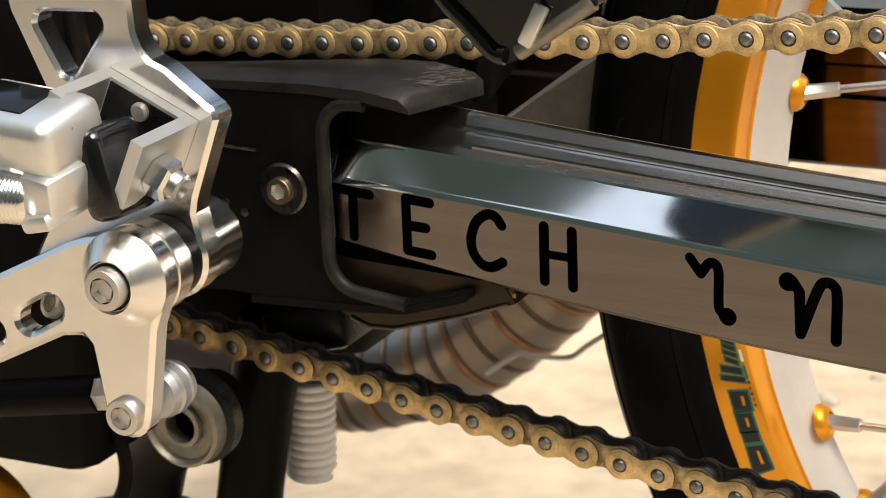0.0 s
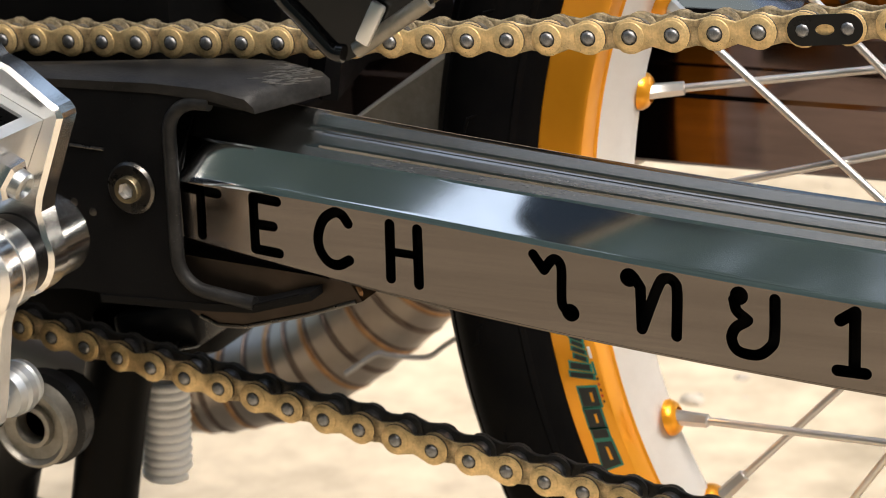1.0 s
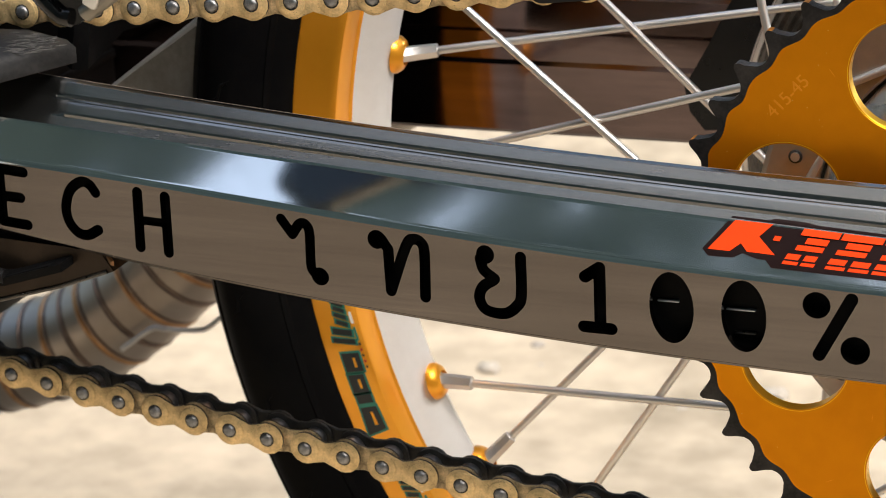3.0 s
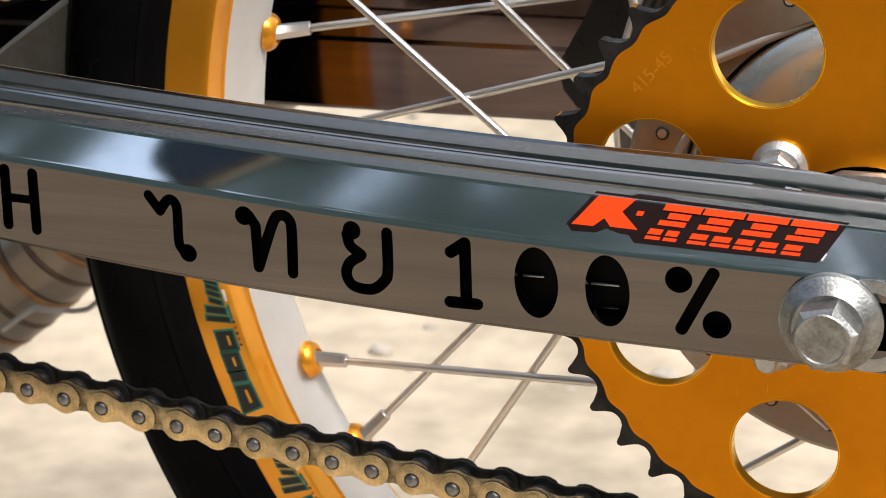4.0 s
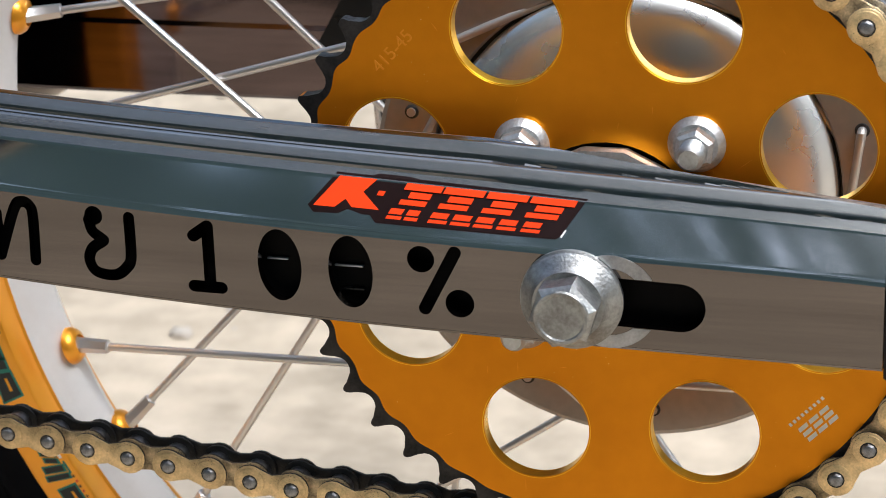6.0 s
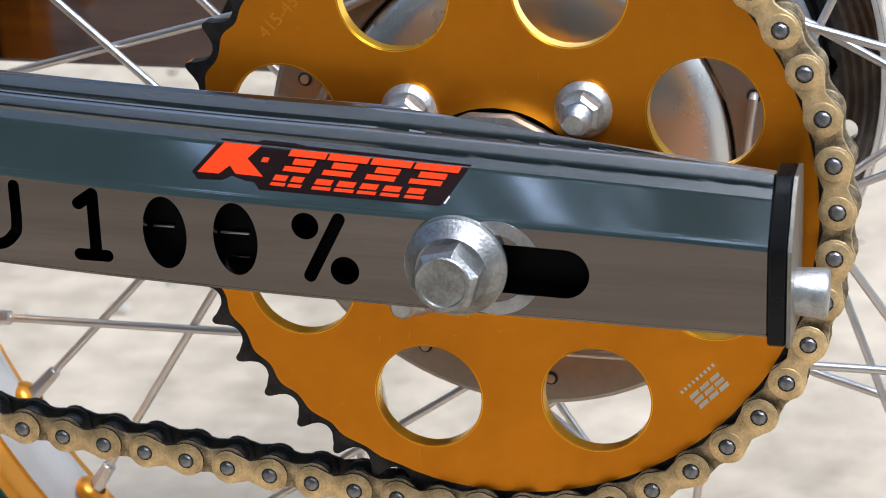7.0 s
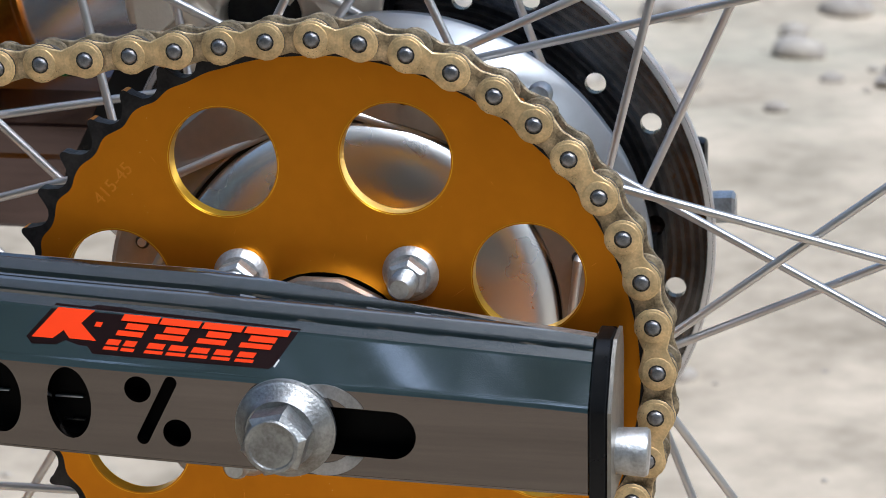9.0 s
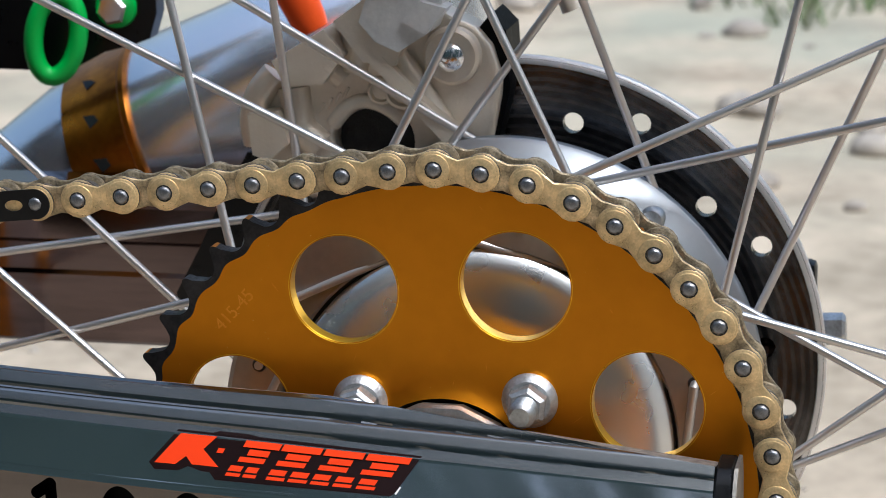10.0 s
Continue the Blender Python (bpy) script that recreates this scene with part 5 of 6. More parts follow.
    part("peg_hinge", bm, GLOSS_BLACK, pg, "black hinge")
    # passenger peg tip hanging over the upper run
    pd = thing("passenger_peg", (-0.21, -0.09, 0.385), "black folded passenger peg hanging above the chain", "foot peg")
    o = [(-0.2340, 0.3880), (-0.2190, 0.3728), (-0.2165, 0.3716), (-0.2140, 0.3720), (-0.1900, 0.3880), (-0.1900, 0.42), (-0.2340, 0.42)]
    part("tip", solid(o, -0.099, -0.0945, 0.0022, (), 4), GLOSS_BLACK, pd, smooth=50)
    bm = bmesh.new()
    tube(bm, curve_points([(-0.2335, -0.0990, 0.4000), (-0.2330, -0.0990, 0.3890), (-0.2260, -0.0990, 0.3815), (-0.2190, -0.0990, 0.3745), (-0.2155, -0.0990, 0.3736)]), 0.0024, 14)
    part("edge_bead", bm, GLOSS_BLACK, pd, "glossy rounded edge bead")
    # right bead coloured metal grey to imitate its lit edge
    bm = bmesh.new()
    tube(bm, curve_points([(-0.2120, -0.0985, 0.3746), (-0.2010, -0.0985, 0.3820), (-0.1915, -0.0985, 0.3884)]), 0.0022, 14)
    part("edge_bead", bm, WORN_GREY, pd, "edge bead in metal grey for its lit strip")
    bm = bmesh.new()
    box(bm, (-0.2068, -0.1005, 0.3822), (0.0042, 0.002, 0.012), 0.0009, Euler((0, radians(28), 0)).to_matrix())
    part("edge_strip", bm, ALU_SATIN, pd, "bright worn edge strip")
    bm = bmesh.new()
    tube(bm, curve_points([(-0.212, -0.0915, 0.405), (-0.225, -0.09, 0.435), (-0.28, -0.05, 0.465), (-0.36, 0.03, 0.44)]), 0.008, 12)
    part("peg_arm", bm, BLACK_CAP, pd)
    # grip and rod lie out of view, added for their reflection in the bevel
    bm = bmesh.new()
    tube(bm, [(-0.205, -0.096, 0.402), (-0.200, -0.130, 0.440), (-0.190, -0.190, 0.490), (-0.186, -0.215, 0.510)], [0.012, 0.021, 0.022, 0.018], 20)
    part("rubber_grip", bm, BLACK_PLASTIC, pd, "black rubber grip added for its dark reflection")
    bm = bmesh.new()
    tube(bm, [(-0.176, -0.140, 0.452), (-0.170, -0.185, 0.488)], 0.0042, 12)
    part("side_rod", bm, CHROME, pd, "chrome rod added for its bright reflection")
    # far footrest brackets seen through the window
    for x, z, a in ((-0.405, 0.365, 12), (-0.398, 0.352, -8)):
        bm = bmesh.new()
        box(bm, (x, -0.03, z), (0.006, 0.006, 0.05), 0.0012, Euler((0, radians(a), 0)).to_matrix())
        solo("frame_stay", bm, BLACK_CAP, "slim dark frame stay behind the footrest", "frame")


build_foot_controls()


def build_frame():
    # crankcase and inner mudguard, black
    bm = bmesh.new()
    box(bm, (-0.455, 0.09, 0.355), (0.24, 0.15, 0.205), 0.012)
    case = thing("crankcase", (-0.455, 0.09, 0.26), "black painted engine casing ahead of the wheel", "engine")
    part("casing", bm, BLACK_PAINT, case)
    for z in (0.275, 0.300, 0.405, 0.430):
        bm = bmesh.new()
        box(bm, (-0.338, 0.09, z), (0.008, 0.13, 0.004), 0.0012)
        part("casing_rib", bm, BLACK_PAINT, case)
    bm = bmesh.new()
    rings = []
    for i in range(14):
        a = 128 + 44 * i / 13
        rings.append([bm.verts.new(polar(r, a, y)) for r, y in ((0.286, 0.025), (0.290, 0.022), (0.300, 0.030), (0.306, 0.068), (0.300, 0.106), (0.290, 0.114), (0.286, 0.111), (0.296, 0.068))])
    skin(bm, rings)
    solo("inner_mudguard", bm, BLACK_PLASTIC, "black inner mudguard ahead of the tyre", "mudguard", smooth=50)
    bm = bmesh.new()
    lathe(bm, (-0.315, 0.06, 0.345), (0.25, 0, 1), [(0, 0.024), (0.02, 0.026), (0.10, 0.026), (0.12, 0.02)], 32)
    solo("shock_body", bm, GLOSS_BLACK, "black shock absorber body", "shock absorber")
    # gusset on the cross member
    g = [(-0.2960, 0.3072), (-0.2614, 0.3318), (-0.2380, 0.3484), (-0.2380, 0.300), (-0.296, 0.300)]
    gus = thing("swingarm_gusset", (-0.265, 0.056, 0.300), "worn brushed metal gusset on the swingarm cross member", "bracket")
    part("web", solid(g, 0.052, 0.060, 0.0008), WORN_GREY, gus)
    bm = bmesh.new()
    tube(bm, [(-0.2955, 0.0530, 0.3078), (-0.2614, 0.0530, 0.3322), (-0.2385, 0.0530, 0.3484), (-0.2383, 0.0530, 0.3440)], [0.0009, 0.0013, 0.0018, 0.0014], 10)
    part("flange_edge", bm, ALU_SATIN, gus, "bright rubbed edge")
    bm = bmesh.new()
    rod(bm, (-0.275, -0.004, 0.288), (-0.275, 0.140, 0.288), 0.015, 28)
    solo("swingarm_cross_tube", bm, BLACK_PAINT, "black swingarm cross tube", "swingarm")
    # stand pivot cup, legs, spring
    st = thing("side_stand", (-0.40, 0.0, 0.20), "black stand legs with worn grey pivot cup", "stand")
    bm = bmesh.new()
    lathe(bm, (-0.3670, -0.0255, 0.2275), (0, -1, 0), [(0, 0.0158), (0.005, 0.0158), (0.0055, 0.0150)], 40)
    part("pivot_housing", bm, BLACK_CAP, st)
    bm = bmesh.new()
    lathe(bm, (-0.3685, -0.030, 0.2265), (0, -1, 0), [(0, 0.0145), (0.006, 0.0140), (0.0068, 0.0128), (0.0045, 0.0115), (0.0040, 0.0075), (0.0060, 0.0070), (0.0062, 0.0056), (0.0010, 0.0050)], 40)
    part("pivot_cup", bm, WORN_GREY, st, "worn grey cup")
    bm = bmesh.new()
    tube(bm, [(-0.372, -0.01, 0.225), (-0.415, 0.015, 0.190), (-0.450, 0.04, 0.12), (-0.47, 0.06, GROUND_Z)], 0.0115, 18)
    part("near_leg", bm, BLACK_PAINT, st)
    bm = bmesh.new()
    tube(bm, [(-0.372, 0.03, 0.240), (-0.381, 0.03, 0.205), (-0.389, 0.03, 0.165), (-0.40, 0.032, 0.09), (-0.41, 0.035, GROUND_Z)], 0.0118, 18)
    part("far_leg", bm, BLACK_PAINT, st)
    bm = bmesh.new()
    box(bm, (-0.352, 0.03, 0.2425), (0.032, 0.03, 0.016), 0.003, Euler((0, radians(-14), 0)).to_matrix())
    part("hinge_block", bm, BLACK_CAP, st)
    bm = bmesh.new()
    tube(bm, curve_points([(-0.455, 0.03, 0.150), (-0.425, 0.03, 0.157), (-0.400, 0.03, 0.152), (-0.375, 0.03, 0.153), (-0.355, 0.03, 0.150)]), 0.009, 14)
    part("cross_bar", bm, BLACK_PAINT, st)
    bm = bmesh.new()
    rod(bm, (-0.3725, 0.05, 0.245), (-0.3738, 0.05, 0.200), 0.0042, 12)
    part("spring_rod", bm, SPRING, st)
    bm = bmesh.new()
    turns, n = 12, 14
    pts = [Vector((-0.3715 - 0.0023 * i / (turns * n) + 0.0076 * math.cos(2 * math.pi * i / n), 0.05 + 0.0076 * math.sin(2 * math.pi * i / n), 0.212 - 0.038 * i / (turns * n))) for i in range(turns * n + 1)]
    tube(bm, pts, 0.00165, 8)
    part("return_spring", bm, SPRING, st, "bright zinc coil spring", smooth=60)
    bm = bmesh.new()
    tube(bm, curve_points([(-0.412, -0.03, 0.232), (-0.400, -0.03, 0.222), (-0.396, -0.03, 0.205), (-0.404, -0.03, 0.190), (-0.43, -0.03, 0.184)]), 0.0024, 10)
    solo("breather_hose", bm, BLACK_PLASTIC, "thin black breather hose", "hose")
    bm = bmesh.new()
    lathe(bm, (-0.462, -0.03, 0.172), (0, -1, 0), [(0, 0.030), (0.012, 0.029), (0.016, 0.022)], 40)
    solo("sprocket_cover", bm, GOLD_RIM, "gold engine cover rim", "engine")
    bm = bmesh.new()
    box(bm, (-0.47, -0.02, 0.30), (0.14, 0.05, 0.19), 0.01)
    solo("frame_plate", bm, BLACK_PAINT, "black frame side plate behind the foot controls", "frame")
    bm = bmesh.new()
    box(bm, (-0.384, 0.052, 0.268), (0.094, 0.05, 0.080), 0.008)
    solo("engine_mount", bm, BLACK_PAINT, "black engine mount behind the chain slider", "engine")


build_frame()


def build_exhaust():
    ex = thing("exhaust_pipe", (-0.38, 0.2, 0.16), "welded titanium exhaust elbow with copper-toned weld rings", "exhaust")
    way = curve_points([(-0.56, 0.185, 0.16), (-0.50, 0.19, 0.143), (-0.4497, 0.2, 0.1413), (-0.4273, 0.2, 0.1448), (-0.3969, 0.2, 0.1560), (-0.3724, 0.2, 0.1717), (-0.3459, 0.2, 0.1945), (-0.3253, 0.2, 0.2159), (-0.285, 0.205, 0.2540), (-0.230, 0.212, 0.288), (-0.205, 0.214, 0.304)], 5)
    way = [p + Vector((-0.004, 0, 0.002)) for p in way]
    bm = bmesh.new()
    tube(bm, way, 0.0222, 28)
    part("elbow", bm, EXHAUST, ex, smooth=60)
    for i in range(6, len(way) - 14, 2):
        d = (way[i + 1] - way[i - 1]).normalized()
        wide = 0.0026 if i % 4 == 0 else 0.0012
        bm = bmesh.new()
        lathe(bm, way[i] - d * wide / 2, d, [(0, 0.0222), (wide * 0.2, 0.0225), (wide * 0.5, 0.0227), (wide * 0.8, 0.0225), (wide, 0.0222)], 40, cap0=False, cap1=False)
        ring = part("weld_ring", bm, WELD if i % 4 == 0 else HEAT, ex)
        bm = bmesh.new()
        lathe(bm, way[i] + d * (wide / 2 + 0.0003), d, [(0, 0.0222), (0.0002, 0.02232), (0.0014, 0.02232), (0.0016, 0.0222)], 40, cap0=False, cap1=False)
        part("heat_band", bm, HEAT, ring, "dark heat-stained band")
    bm = bmesh.new()
    tube(bm, curve_points([(-0.366, 0.176, 0.166), (-0.352, 0.176, 0.176), (-0.346, 0.176, 0.1765), (-0.338, 0.178, 0.176), (-0.330, 0.18, 0.1765), (-0.324, 0.182, 0.181), (-0.317, 0.184, 0.186)]), 0.0011, 10)
    part("spring_hook", bm, STEEL, ex, "bent steel spring hook")
    mf = thing("silencer", (-0.15, 0.215, 0.33), "polished silencer can with a gold clamp band", "silencer")
    ax = Vector((0.928, 0.02, 0.372)).normalized()
    c = Vector((-0.166, 0.215, 0.3215)) + ax * 0.005
    bm = bmesh.new()
    lathe(bm, c - ax * 0.085, ax, [(0, 0.0235), (0.01, 0.024), (0.065, 0.0395), (0.076, 0.0405)], 56, cap1=False)
    part("inlet_cone", bm, CAN, mf, smooth=40)
    bm = bmesh.new()
    lathe(bm, c - ax * 0.010, ax, [(0, 0.0405), (0.0004, 0.0428), (0.0240, 0.0438), (0.0250, 0.0446), (0.0270, 0.0446), (0.0275, 0.0425)], 72, cap0=False, cap1=False)
    band = part("clamp_band", bm, GOLD_BAND, mf, "gold anodised band", smooth=30)
    u, v = basis(ax)
    for k in range(5):
        facing = Vector((0.1, -0.95, 0.25))
        a = math.atan2(v.dot(facing), u.dot(facing)) + radians(-44 + 22 * k)
        p = c + ax * (0.002) + (u * math.cos(a) + v * math.sin(a)) * 0.0434
        n = (u * math.cos(a) + v * math.sin(a))
        bm = bmesh.new()
        t = ax.cross(n)
        q = [p + ax * i + t * j + n * 0.0002 for i, j in ((-0.0024, -0.0030), (0.0014 + 0.0006 * k, -0.0018), (0.0034, 0.0004 + 0.0005 * k), (-0.0004, 0.0026))]
        vs = [bm.verts.new(x) for x in q] + [bm.verts.new(x - n * 0.0006) for x in q]
        for f in ((0, 1, 2, 3), (0, 1, 5, 4), (1, 2, 6, 5), (2, 3, 7, 6), (3, 0, 4, 7)):
            bm.faces.new([vs[i] for i in f])
        part("etched_bar", bm, DECAL_BLACK, band, "black etched bar")
    bm = bmesh.new()
    lathe(bm, c + ax * 0.0165, ax, [(0, 0.0425), (0.002, 0.0432), (0.112, 0.0432), (0.118, 0.040), (0.120, 0.024)], 72, cap0=False)
    part("can", bm, CAN, mf, "mirror-polished can", smooth=40)


build_exhaust()


def build_rear_brake():
    cp = thing("brake_caliper", (-0.04, 0.11, 0.375), "sand-coloured cast brake caliper over the disc", "brake caliper")
    o = [(-0.0850, 0.3700), (-0.0830, 0.3560), (-0.0790, 0.3470), (-0.0650, 0.3400), (-0.0530, 0.3420), (-0.0100, 0.3480), (-0.0060, 0.3620), (-0.0035, 0.3740), (-0.0030, 0.3800), (-0.0060, 0.3900), (-0.0110, 0.3960), (-0.0210, 0.4010), (-0.0300, 0.4060), (-0.0380, 0.4090), (-0.0525, 0.3985), (-0.0620, 0.3925), (-0.0700, 0.3875), (-0.0730, 0.3790), (-0.0790, 0.3755)]
    bore = circle2(-0.0440, 0.3590, 0.0128, 36)
    bm = solid(o, 0.104, 0.117, 0.0022, [bore])
    part("body", bm, ALU_CAST, cp, smooth=45)
    bm = bmesh.new()
    lathe(bm, (-0.0440, 0.1135, 0.3590), (0, -1, 0), [(0, 0.0132), (0.001, 0.0130)], 36)
    part("piston_bore", bm, GREASE, cp, "black open bore")
    for pts, y0, y1 in (([(-0.0530, 0.3985), (-0.0380, 0.4090), (-0.0250, 0.4050), (-0.0340, 0.3850), (-0.0440, 0.3860)], 0.0950, 0.106),
                        ([(-0.0730, 0.3860), (-0.0560, 0.3960), (-0.0500, 0.3880), (-0.0570, 0.3790), (-0.0690, 0.3780)], 0.0948, 0.106),
                        ([(-0.0420, 0.3860), (-0.0380, 0.3880), (-0.0150, 0.3640), (-0.0190, 0.3610)], 0.0948, 0.106),
                        ([(-0.0820, 0.3690), (-0.0720, 0.3700), (-0.0690, 0.3600), (-0.0760, 0.3540), (-0.0810, 0.3560)], 0.0960, 0.106)):
        part("cast_rib", solid(pts, y0, y1, 0.0032, (), 3), ALU_CAST, cp, smooth=50)
    bm = bmesh.new()
    lathe(bm, (-0.0335, 0.1050, 0.3760), (0, -1, 0), [(0, 0.0064), (0.0036, 0.0058), (0.0040, 0.0048), (0.0026, 0.0040), (0.0026, 0.001)], 28)
    part("cast_boss", bm, ALU_CAST, cp)
    for pts, y0, y1 in (([(-0.0440, 0.3990), (-0.0400, 0.4100), (-0.0160, 0.4100), (-0.0215, 0.3965), (-0.0320, 0.3900), (-0.0390, 0.3930)], 0.0915, 0.104),
                        ([(-0.0300, 0.4000), (-0.0240, 0.4060), (-0.0160, 0.4040), (-0.0225, 0.3960)], 0.0885, 0.098)):
        part("bare_half", solid(pts, y0, y1, 0.0045, (), 4), CAST_BARE, cp, "bare silver upper half", smooth=50)
    for j in range(4):
        bm = bmesh.new()
        box(bm, (-0.0603 + j * 0.0027, 0.1038, 0.3695 + j * 0.0017), (0.0009, 0.0012, 0.0042), 0.0003, Euler((0, radians(30), 0)).to_matrix())
        part("cast_mark", bm, ALU_CAST, cp)
    # rounded ridges of the casting
    for pts, r in (([(-0.0690, 0.1045, 0.3760), (-0.0680, 0.1040, 0.3680), (-0.0670, 0.1040, 0.3630), (-0.0610, 0.1045, 0.3575)], 0.0052),
                   ([(-0.0500, 0.1050, 0.3960), (-0.0480, 0.1035, 0.3890), (-0.0490, 0.1045, 0.3820)], 0.0042),
                   ([(-0.0395, 0.1045, 0.3960), (-0.0379, 0.1030, 0.3909), (-0.0321, 0.1025, 0.3831), (-0.0241, 0.1030, 0.3705), (-0.0190, 0.1050, 0.3620)], 0.0036),
                   ([(-0.0700, 0.1050, 0.3830), (-0.0640, 0.1040, 0.3850), (-0.0580, 0.1040, 0.3835), (-0.0530, 0.1050, 0.3790)], 0.0042),
                   ([(-0.0820, 0.1050, 0.3580), (-0.0825, 0.1040, 0.3660), (-0.0800, 0.1040, 0.3740), (-0.0750, 0.1050, 0.3800)], 0.0046),
                   ([(-0.0570, 0.1050, 0.3645), (-0.0520, 0.1045, 0.3700), (-0.0460, 0.1045, 0.3722), (-0.0390, 0.1045, 0.3700), (-0.0330, 0.1050, 0.3650)], 0.0026)):
        bm = bmesh.new()
        tube(bm, curve_points(pts, 4), r, 12)
        part("cast_ridge", bm, ALU_CAST, cp, smooth=60)
    bm = bmesh.new()
    lathe(bm, (-0.0806, 0.1035, 0.3625), (0, -1, 0), [(0, 0.0060), (0.0015, 0.0050), (0.0022, 0.0030), (0.0024, 0.001)], 24)
    part("cast_pad", bm, ALU_CAST, cp, smooth=60)
    bm = bmesh.new()
    lathe(bm, (-0.0406, 0.1040, 0.3757), (0, -1, 0), [(0, 0.0046), (0.0020, 0.0042), (0.0024, 0.0034), (0.0012, 0.0028), (0.0012, 0.001)], 24)
    part("cast_ring", bm, ALU_CAST, cp, smooth=40)
    bm = bmesh.new()
    lathe(bm, (-0.0178, 0.1050, 0.3872), (0, -1, 0), [(0, 0.0092), (0.004, 0.0088), (0.0050, 0.0078)], 32)
    lug = part("slide_lug", bm, ALU_CAST, cp)
    bm = bmesh.new()
    lathe(bm, (-0.0178, 0.1002, 0.3872), (0, -1, 0), [(0, 0.0046), (0.0012, 0.0044), (0.0026, 0.0030), (0.0030, 0.001)], 24)
    part("domed_bolt", bm, CHROME, lug, "domed steel bolt")
    bm = bmesh.new()
    lathe(bm, (-0.0178, 0.1006, 0.3872), (0, -1, 0), [(0, 0.0054), (0.0003, 0.0052)], 24)
    part("bolt_recess", bm, GREASE, lug)
    # rubber boot behind the caliper
    b = [(-0.0070, 0.3990), (-0.0020, 0.3940), (-0.0010, 0.3760), (-0.0060, 0.3560), (-0.0120, 0.3500), (-0.0100, 0.3760), (-0.0120, 0.3930)]
    solo("rubber_boot", solid(b, 0.108, 0.128, 0.002), BLACK_PLASTIC, "black rubber boot beside the brake caliper", "rubber boot")
    # black carrier arm reaching forward from the caliper, behind the disc
    c = [(-0.1191, 0.3014), (-0.1102, 0.3171), (-0.1045, 0.3286), (-0.0920, 0.3500), (-0.0750, 0.3500), (-0.0850, 0.3200), (-0.0980, 0.2950), (-0.1076, 0.2874), (-0.1124, 0.2870), (-0.1172, 0.2930)]
    solo("caliper_carrier", solid(c, 0.1245, 0.1330, 0.0018), BLACK_CAP, "black caliper carrier arm behind the brake disc", "bracket")
    # axle side bolt and carrier beyond the disc
    bm = bmesh.new()
    hexagon(bm, (0.0935, 0.1300, 0.2964), (1, 0, 0.05), 0.0088, 0.0072, 0.001, 0.2)
    solo("carrier_bolt", bm, DULL_ZINC, "zinc hexagon bolt beyond the brake disc", "bolt")
    bm = bmesh.new()
    box(bm, (0.0862, 0.1340, 0.3085), (0.010, 0.008, 0.018), 0.002)
    solo("caliper_stay", bm, BLACK_CAP, "dark stay beyond the brake disc", "bracket")
    # green hanger loop, black tail bracket, orange knob
    bm = bmesh.new()
    c = Vector((-0.1745, 0.17, 0.3790))
    ring = [c + Vector((0.0075 * math.cos(a) + 0.0022 * math.sin(a), 0.002 * math.cos(a), 0.0145 * math.sin(a))) for a in [2 * math.pi * i / 36 for i in range(36)]]
    rows = []
    for i in range(36):
        d = (ring[(i + 1) % 36] - ring[i - 1]).normalized()
        n = Vector((0, 1, 0))
        n = (n - d * n.dot(d)).normalized()
        rows.append(ring_at(bm, ring[i], n, d.cross(n), 0.0034, 12))
    skin(bm, rows + [rows[0]], True, False, False)
    solo("silencer_hanger_loop", bm, GREEN_RUBBER, "bright green rubber hanger loop above the silencer", "hanger", smooth=60)
    tb = thing("tail_bracket", (-0.175, 0.192, 0.39), "black silencer bracket with a green-ringed nut", "bracket")
    o = [(-0.26, 0.3600), (-0.2051, 0.3654), (-0.1850, 0.3650), (-0.1726, 0.3655), (-0.1600, 0.3720), (-0.1500, 0.3745), (-0.1430, 0.3770), (-0.1400, 0.3860), (-0.1400, 0.43), (-0.26, 0.43)]
    part("bracket_plate", solid(o, 0.178, 0.186, 0.0025), BLACK_CAP, tb)
    bm = bmesh.new()
    lathe(bm, (-0.1545, 0.1780, 0.3880), (0, -1, 0), [(0, 0.0074), (0.0016, 0.0072), (0.0020, 0.0064)], 32)
    part("green_washer", bm, GREEN_RUBBER, tb, "green anodised washer")
    bm = bmesh.new()
    hexagon(bm, (-0.1545, 0.1762, 0.3880), (0, -1, 0), 0.0100, 0.0050, 0.001, 0.2)
    part("nut", bm, CHROME, tb)
    bm = bmesh.new()
    lathe(bm, (-0.0915, 0.165, 0.4080), (0.42, 0, -0.9), [(0, 0.0068), (0.012, 0.0070), (0.024, 0.0062), (0.0275, 0.0054), (0.028, 0.003)], 28)
    solo("orange_cap", bm, ORANGE_PAINT, "orange plastic cap on the brake line", "cap")
    bm = bmesh.new()
    tube(bm, curve_points([(0.004, 0.150, 0.425), (0.006, 0.150, 0.410), (0.0085, 0.150, 0.400), (0.0110, 0.150, 0.3935)]), [0.0035] * 3 + [0.0034] * 16, 12)
    solo("bleed_tube", bm, ALU_CAST, "short pale bleed tube", "hose")


build_rear_brake()


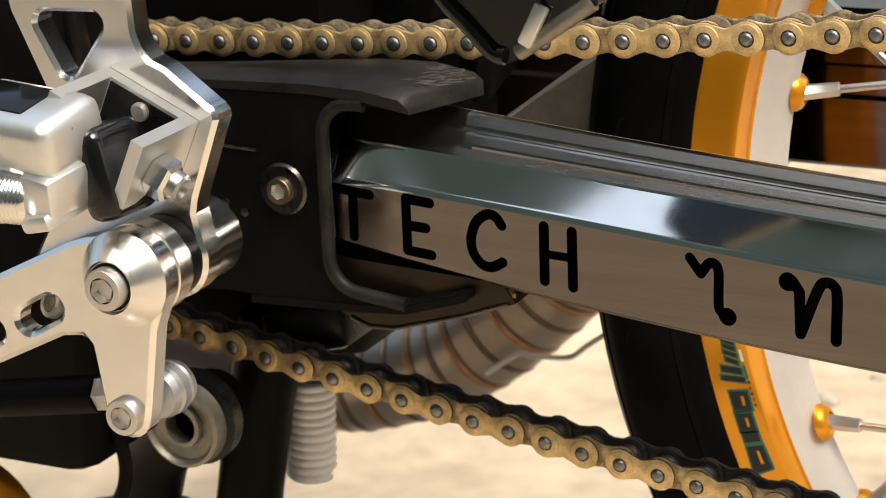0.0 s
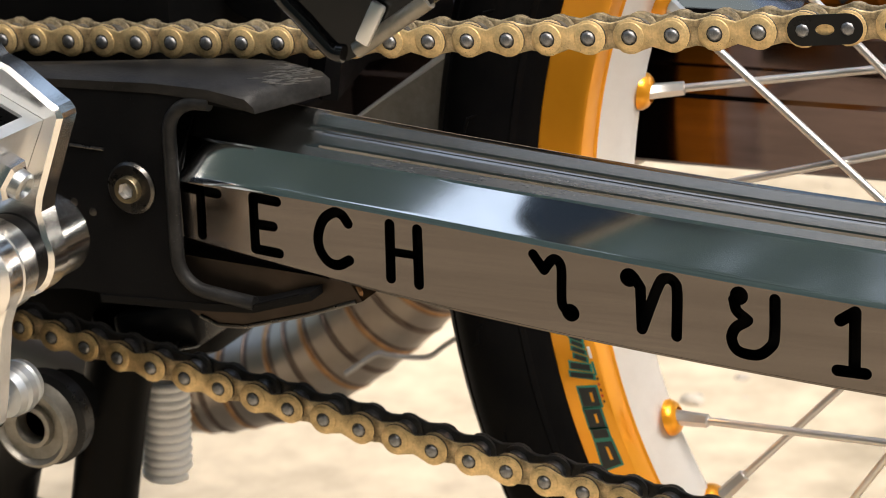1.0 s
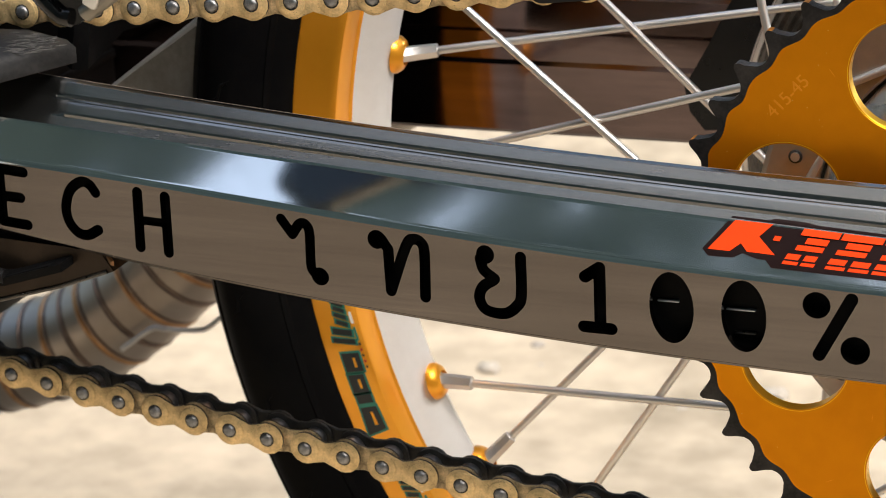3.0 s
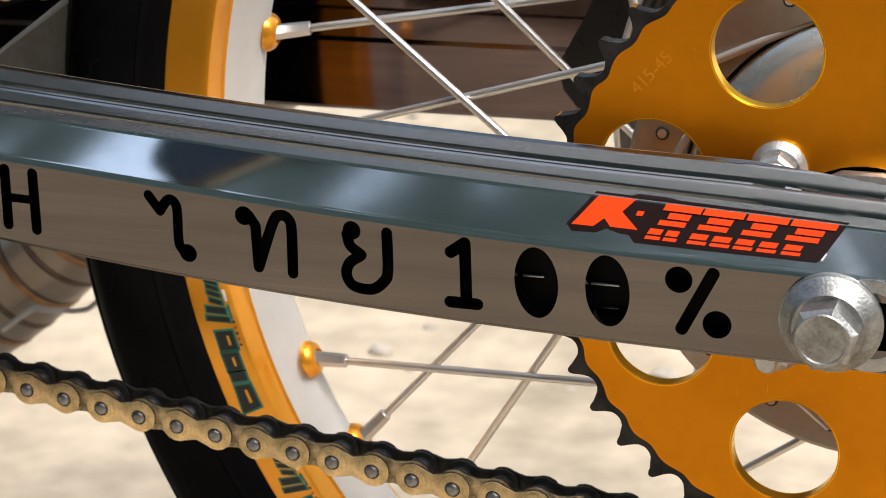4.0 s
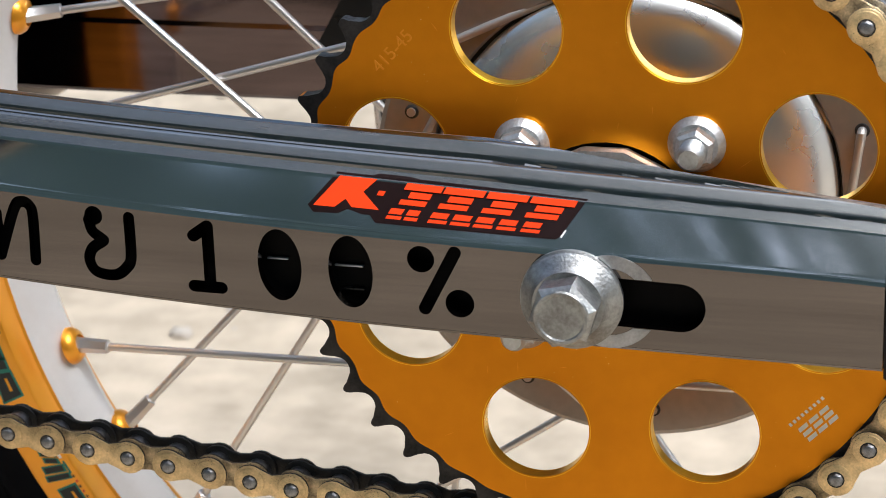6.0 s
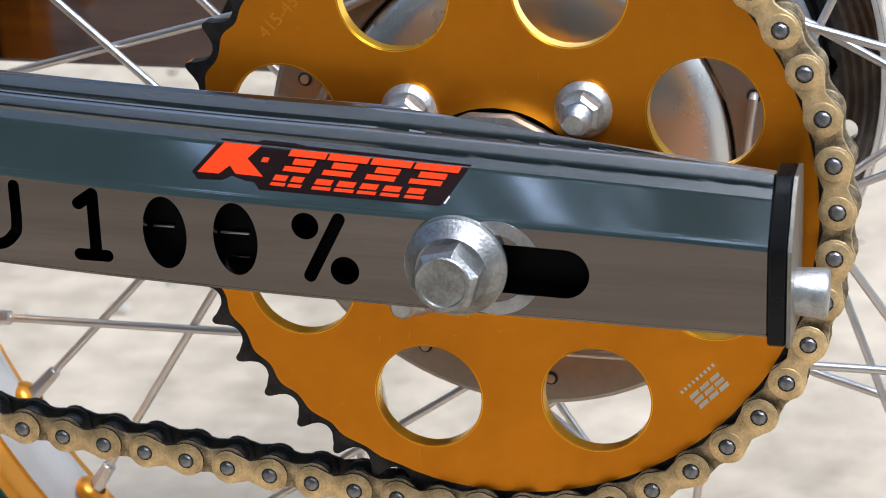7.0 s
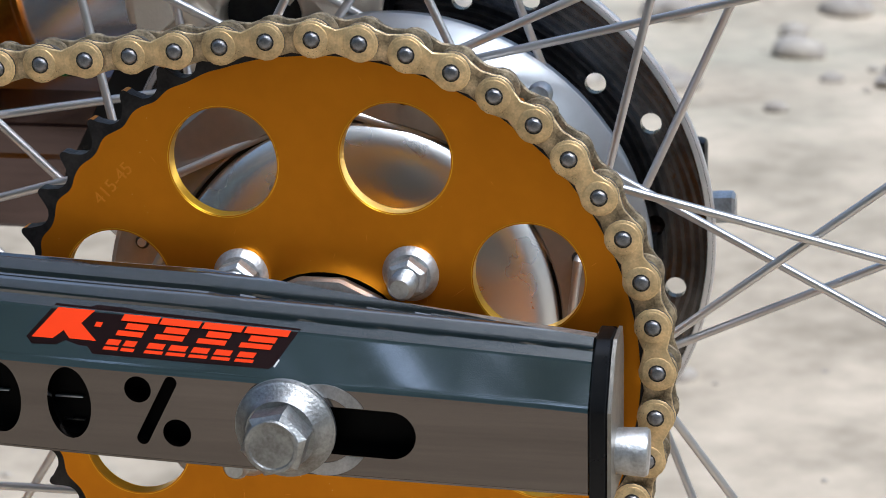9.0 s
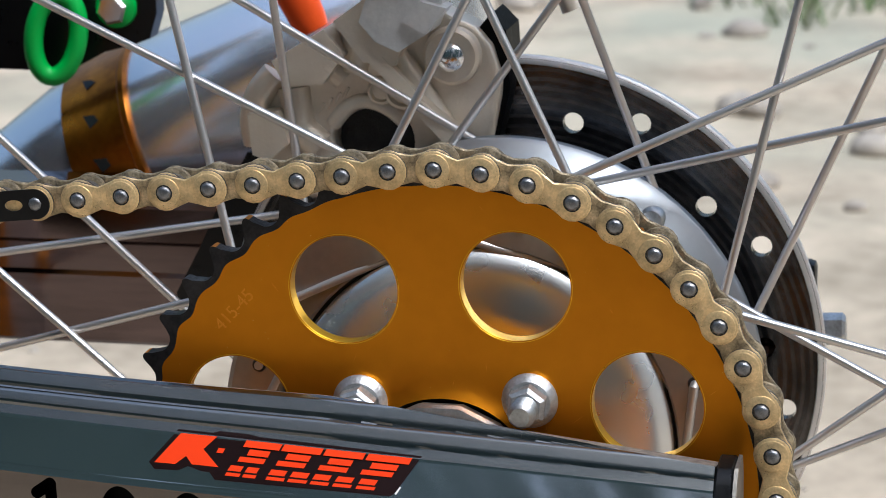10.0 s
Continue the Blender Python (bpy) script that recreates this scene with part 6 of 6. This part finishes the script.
# ---- loose stones and weeds on the ground ----
def build_ground_cover():
    rnd = random.Random(4)
    bm = bmesh.new()
    for i in range(900):
        y = rnd.uniform(0.5, 5.5)
        x = rnd.uniform(-1.0, 1.0) * (0.5 + y * 0.5) - 0.25 * y
        big = rnd.random()
        r = 0.002 + 0.007 * big ** 4 + (0.012 * big ** 8 if y > 1.2 and x > -0.3 else 0)
        c = Vector((x, y, GROUND_Z + 0.018 * (noise.noise(Vector((x * 1.3, y * 1.3, 0))) + 0.4 * noise.noise(Vector((x * 5, y * 5, 2)))) + r * 0.2))
        vs = bmesh.ops.create_icosphere(bm, subdivisions=1, radius=r)["verts"]
        sx, sy, sz = rnd.uniform(0.8, 1.5), rnd.uniform(0.8, 1.4), rnd.uniform(0.4, 0.8)
        for v in vs:
            k = 1 + rnd.uniform(-0.18, 0.18)
            v.co = c + Vector((v.co.x * sx * k, v.co.y * sy * k, v.co.z * sz * k))
    for i in range(70):
        y = rnd.uniform(0.95, 3.2)
        x = rnd.uniform(-0.55, 0.35) * (0.4 + 0.4 * y) - 0.08 * y
        r = rnd.uniform(0.008, 0.024)
        c = Vector((x, y, GROUND_Z + 0.018 * (noise.noise(Vector((x * 1.3, y * 1.3, 0))) + 0.4 * noise.noise(Vector((x * 5, y * 5, 2)))) + r * 0.2))
        for v in bmesh.ops.create_icosphere(bm, subdivisions=2, radius=r)["verts"]:
            k = 1 + 0.3 * noise.noise(v.co * 60 + Vector((i, 0, 0)))
            v.co = c + Vector((v.co.x * 1.3 * k, v.co.y * k, v.co.z * 0.7 * k))
    m = material("pale_stone", (0.46, 0.41, 0.34), 0.85, 0.0, (0.22, 0.19, 0.16), 30, 0.9, 0.5, 300, 0.95)
    solo("gravel", bm, m, "scattered pale stones on the sand", "gravel", kind="stuff", smooth=60)
    bm = bmesh.new()
    for i in range(1100):
        y = 1.3 + 5.2 * rnd.random() ** 0.7
        x = rnd.uniform(-0.4, 1.2) * (0.2 + 0.35 * y) - 0.2 * y * rnd.random()
        if noise.noise(Vector((x * 0.9, y * 0.9, 7))) < -0.05:
            continue
        z = GROUND_Z + 0.018 * noise.noise(Vector((x * 1.3, y * 1.3, 0)))
        for j in range(14):
            a, l = rnd.uniform(0, 6.28), rnd.uniform(0.02, 0.06)
            w = Vector((math.cos(a + 1.57), math.sin(a + 1.57), 0)) * 0.003
            p = Vector((x + rnd.uniform(-0.05, 0.05), y + rnd.uniform(-0.05, 0.05), z))
            tip = p + Vector((math.cos(a) * l * 0.8, math.sin(a) * l * 0.8, l))
            mid = (p + tip) / 2 + Vector((0, 0, l * 0.15))
            a0, a1, b0, b1, t = [bm.verts.new(q) for q in (p - w, p + w, mid - w * 0.8, mid + w * 0.8, tip)]
            bm.faces.new((a0, a1, b1, b0))
            bm.faces.new((b0, b1, t))
    m = material("weed_green", (0.10, 0.15, 0.05), 0.6, 0.0, (0.17, 0.2, 0.09), 5, 0.8)
    solo("weeds", bm, m, "low sparse green weeds on the sand", "weeds", kind="stuff", smooth=0)


build_ground_cover()


# ---- unseen plain tall hedge closing the yard, added to darken reflections, with sky gaps ----
def build_surroundings():
    m = material("shaded_hedge", (0.11, 0.155, 0.15), 0.9, 0.0, (0.045, 0.07, 0.07), 1.2, 0.9, 0.3, 12, 1.0)
    # gaps placed where the beam's reflections should be brighter
    gaps = [circle2(-1.50, 3.24, 0.36, 22, 0.30), circle2(-0.65, 3.28, 0.075, 12, 0.05), circle2(-1.14, 2.69, 0.045, 12, 0.075), circle2(-1.02, 2.735, 0.10, 12, 0.016)]
    rnd = random.Random(12)
    for j in range(800):
        x, z = rnd.uniform(-0.95, 1.2), rnd.uniform(2.2, 4.35)
        if rnd.random() < (x + 1.1) / 0.9:
            gaps.append(circle2(x, z, rnd.uniform(0.015, 0.042), 8, rnd.uniform(0.015, 0.034), rnd.uniform(0, 3)))
    for j in range(1500):
        x, z = rnd.uniform(-0.8, 1.4), rnd.uniform(2.0, 4.35)
        if rnd.random() < (x + 0.9) / 0.8:
            gaps.append(circle2(x, z, rnd.uniform(0.010, 0.026), 7, rnd.uniform(0.010, 0.022), rnd.uniform(0, 3)))
    for j in range(60):
        gaps.append(circle2(rnd.uniform(-4.0, -1.9), rnd.uniform(0.9, 4.2), rnd.uniform(0.03, 0.08), 10, rnd.uniform(0.03, 0.07), rnd.uniform(0, 3)))
    bm = bmesh.new()
    plate(bm, [(-9, GROUND_Z - 0.2), (9, GROUND_Z - 0.2), (9, 4.5), (-9, 4.5)], gaps, -2.74, -2.7)
    # unseen crowns leaning over from the hedge top, added to darken the beam's ridges
    holes = [circle2(rnd.uniform(-4.2, 0.5), rnd.uniform(0.2, 1.9), rnd.uniform(0.03, 0.10), 9, rnd.uniform(0.03, 0.08), rnd.uniform(0, 3)) for j in range(120)]
    holes += [circle2(rnd.uniform(-1.5, 0.5), rnd.uniform(0.2, 1.9), rnd.uniform(0.03, 0.08), 9, rnd.uniform(0.02, 0.05), rnd.uniform(0, 3)) for j in range(150)]
    edge = [(-4.6, 0.0), (0.75, 0.0)] + [(0.75 - 5.35 * j / 40 + 0.12 * noise.noise(Vector((j * 0.9, 1, 0))), 2.05 + 0.22 * noise.noise(Vector((j * 0.7, 4, 0)))) for j in range(41)]
    over = bmesh.new()
    plate(over, edge, holes, 0.0, 0.04, to_world=lambda x, y, z: Vector((x, -2.68 + z * 0.84, 4.5 + z * 0.54 + y)))
    solo("reflection_crown", over, m, "unseen tree crowns leaning over the yard, added to darken reflections", "tree crown", kind="structure", smooth=0)
    solo("reflection_hedge", bm, m, "unseen tall hedge closing the yard, added to shape reflections", "hedge", kind="structure", smooth=0)


build_surroundings()
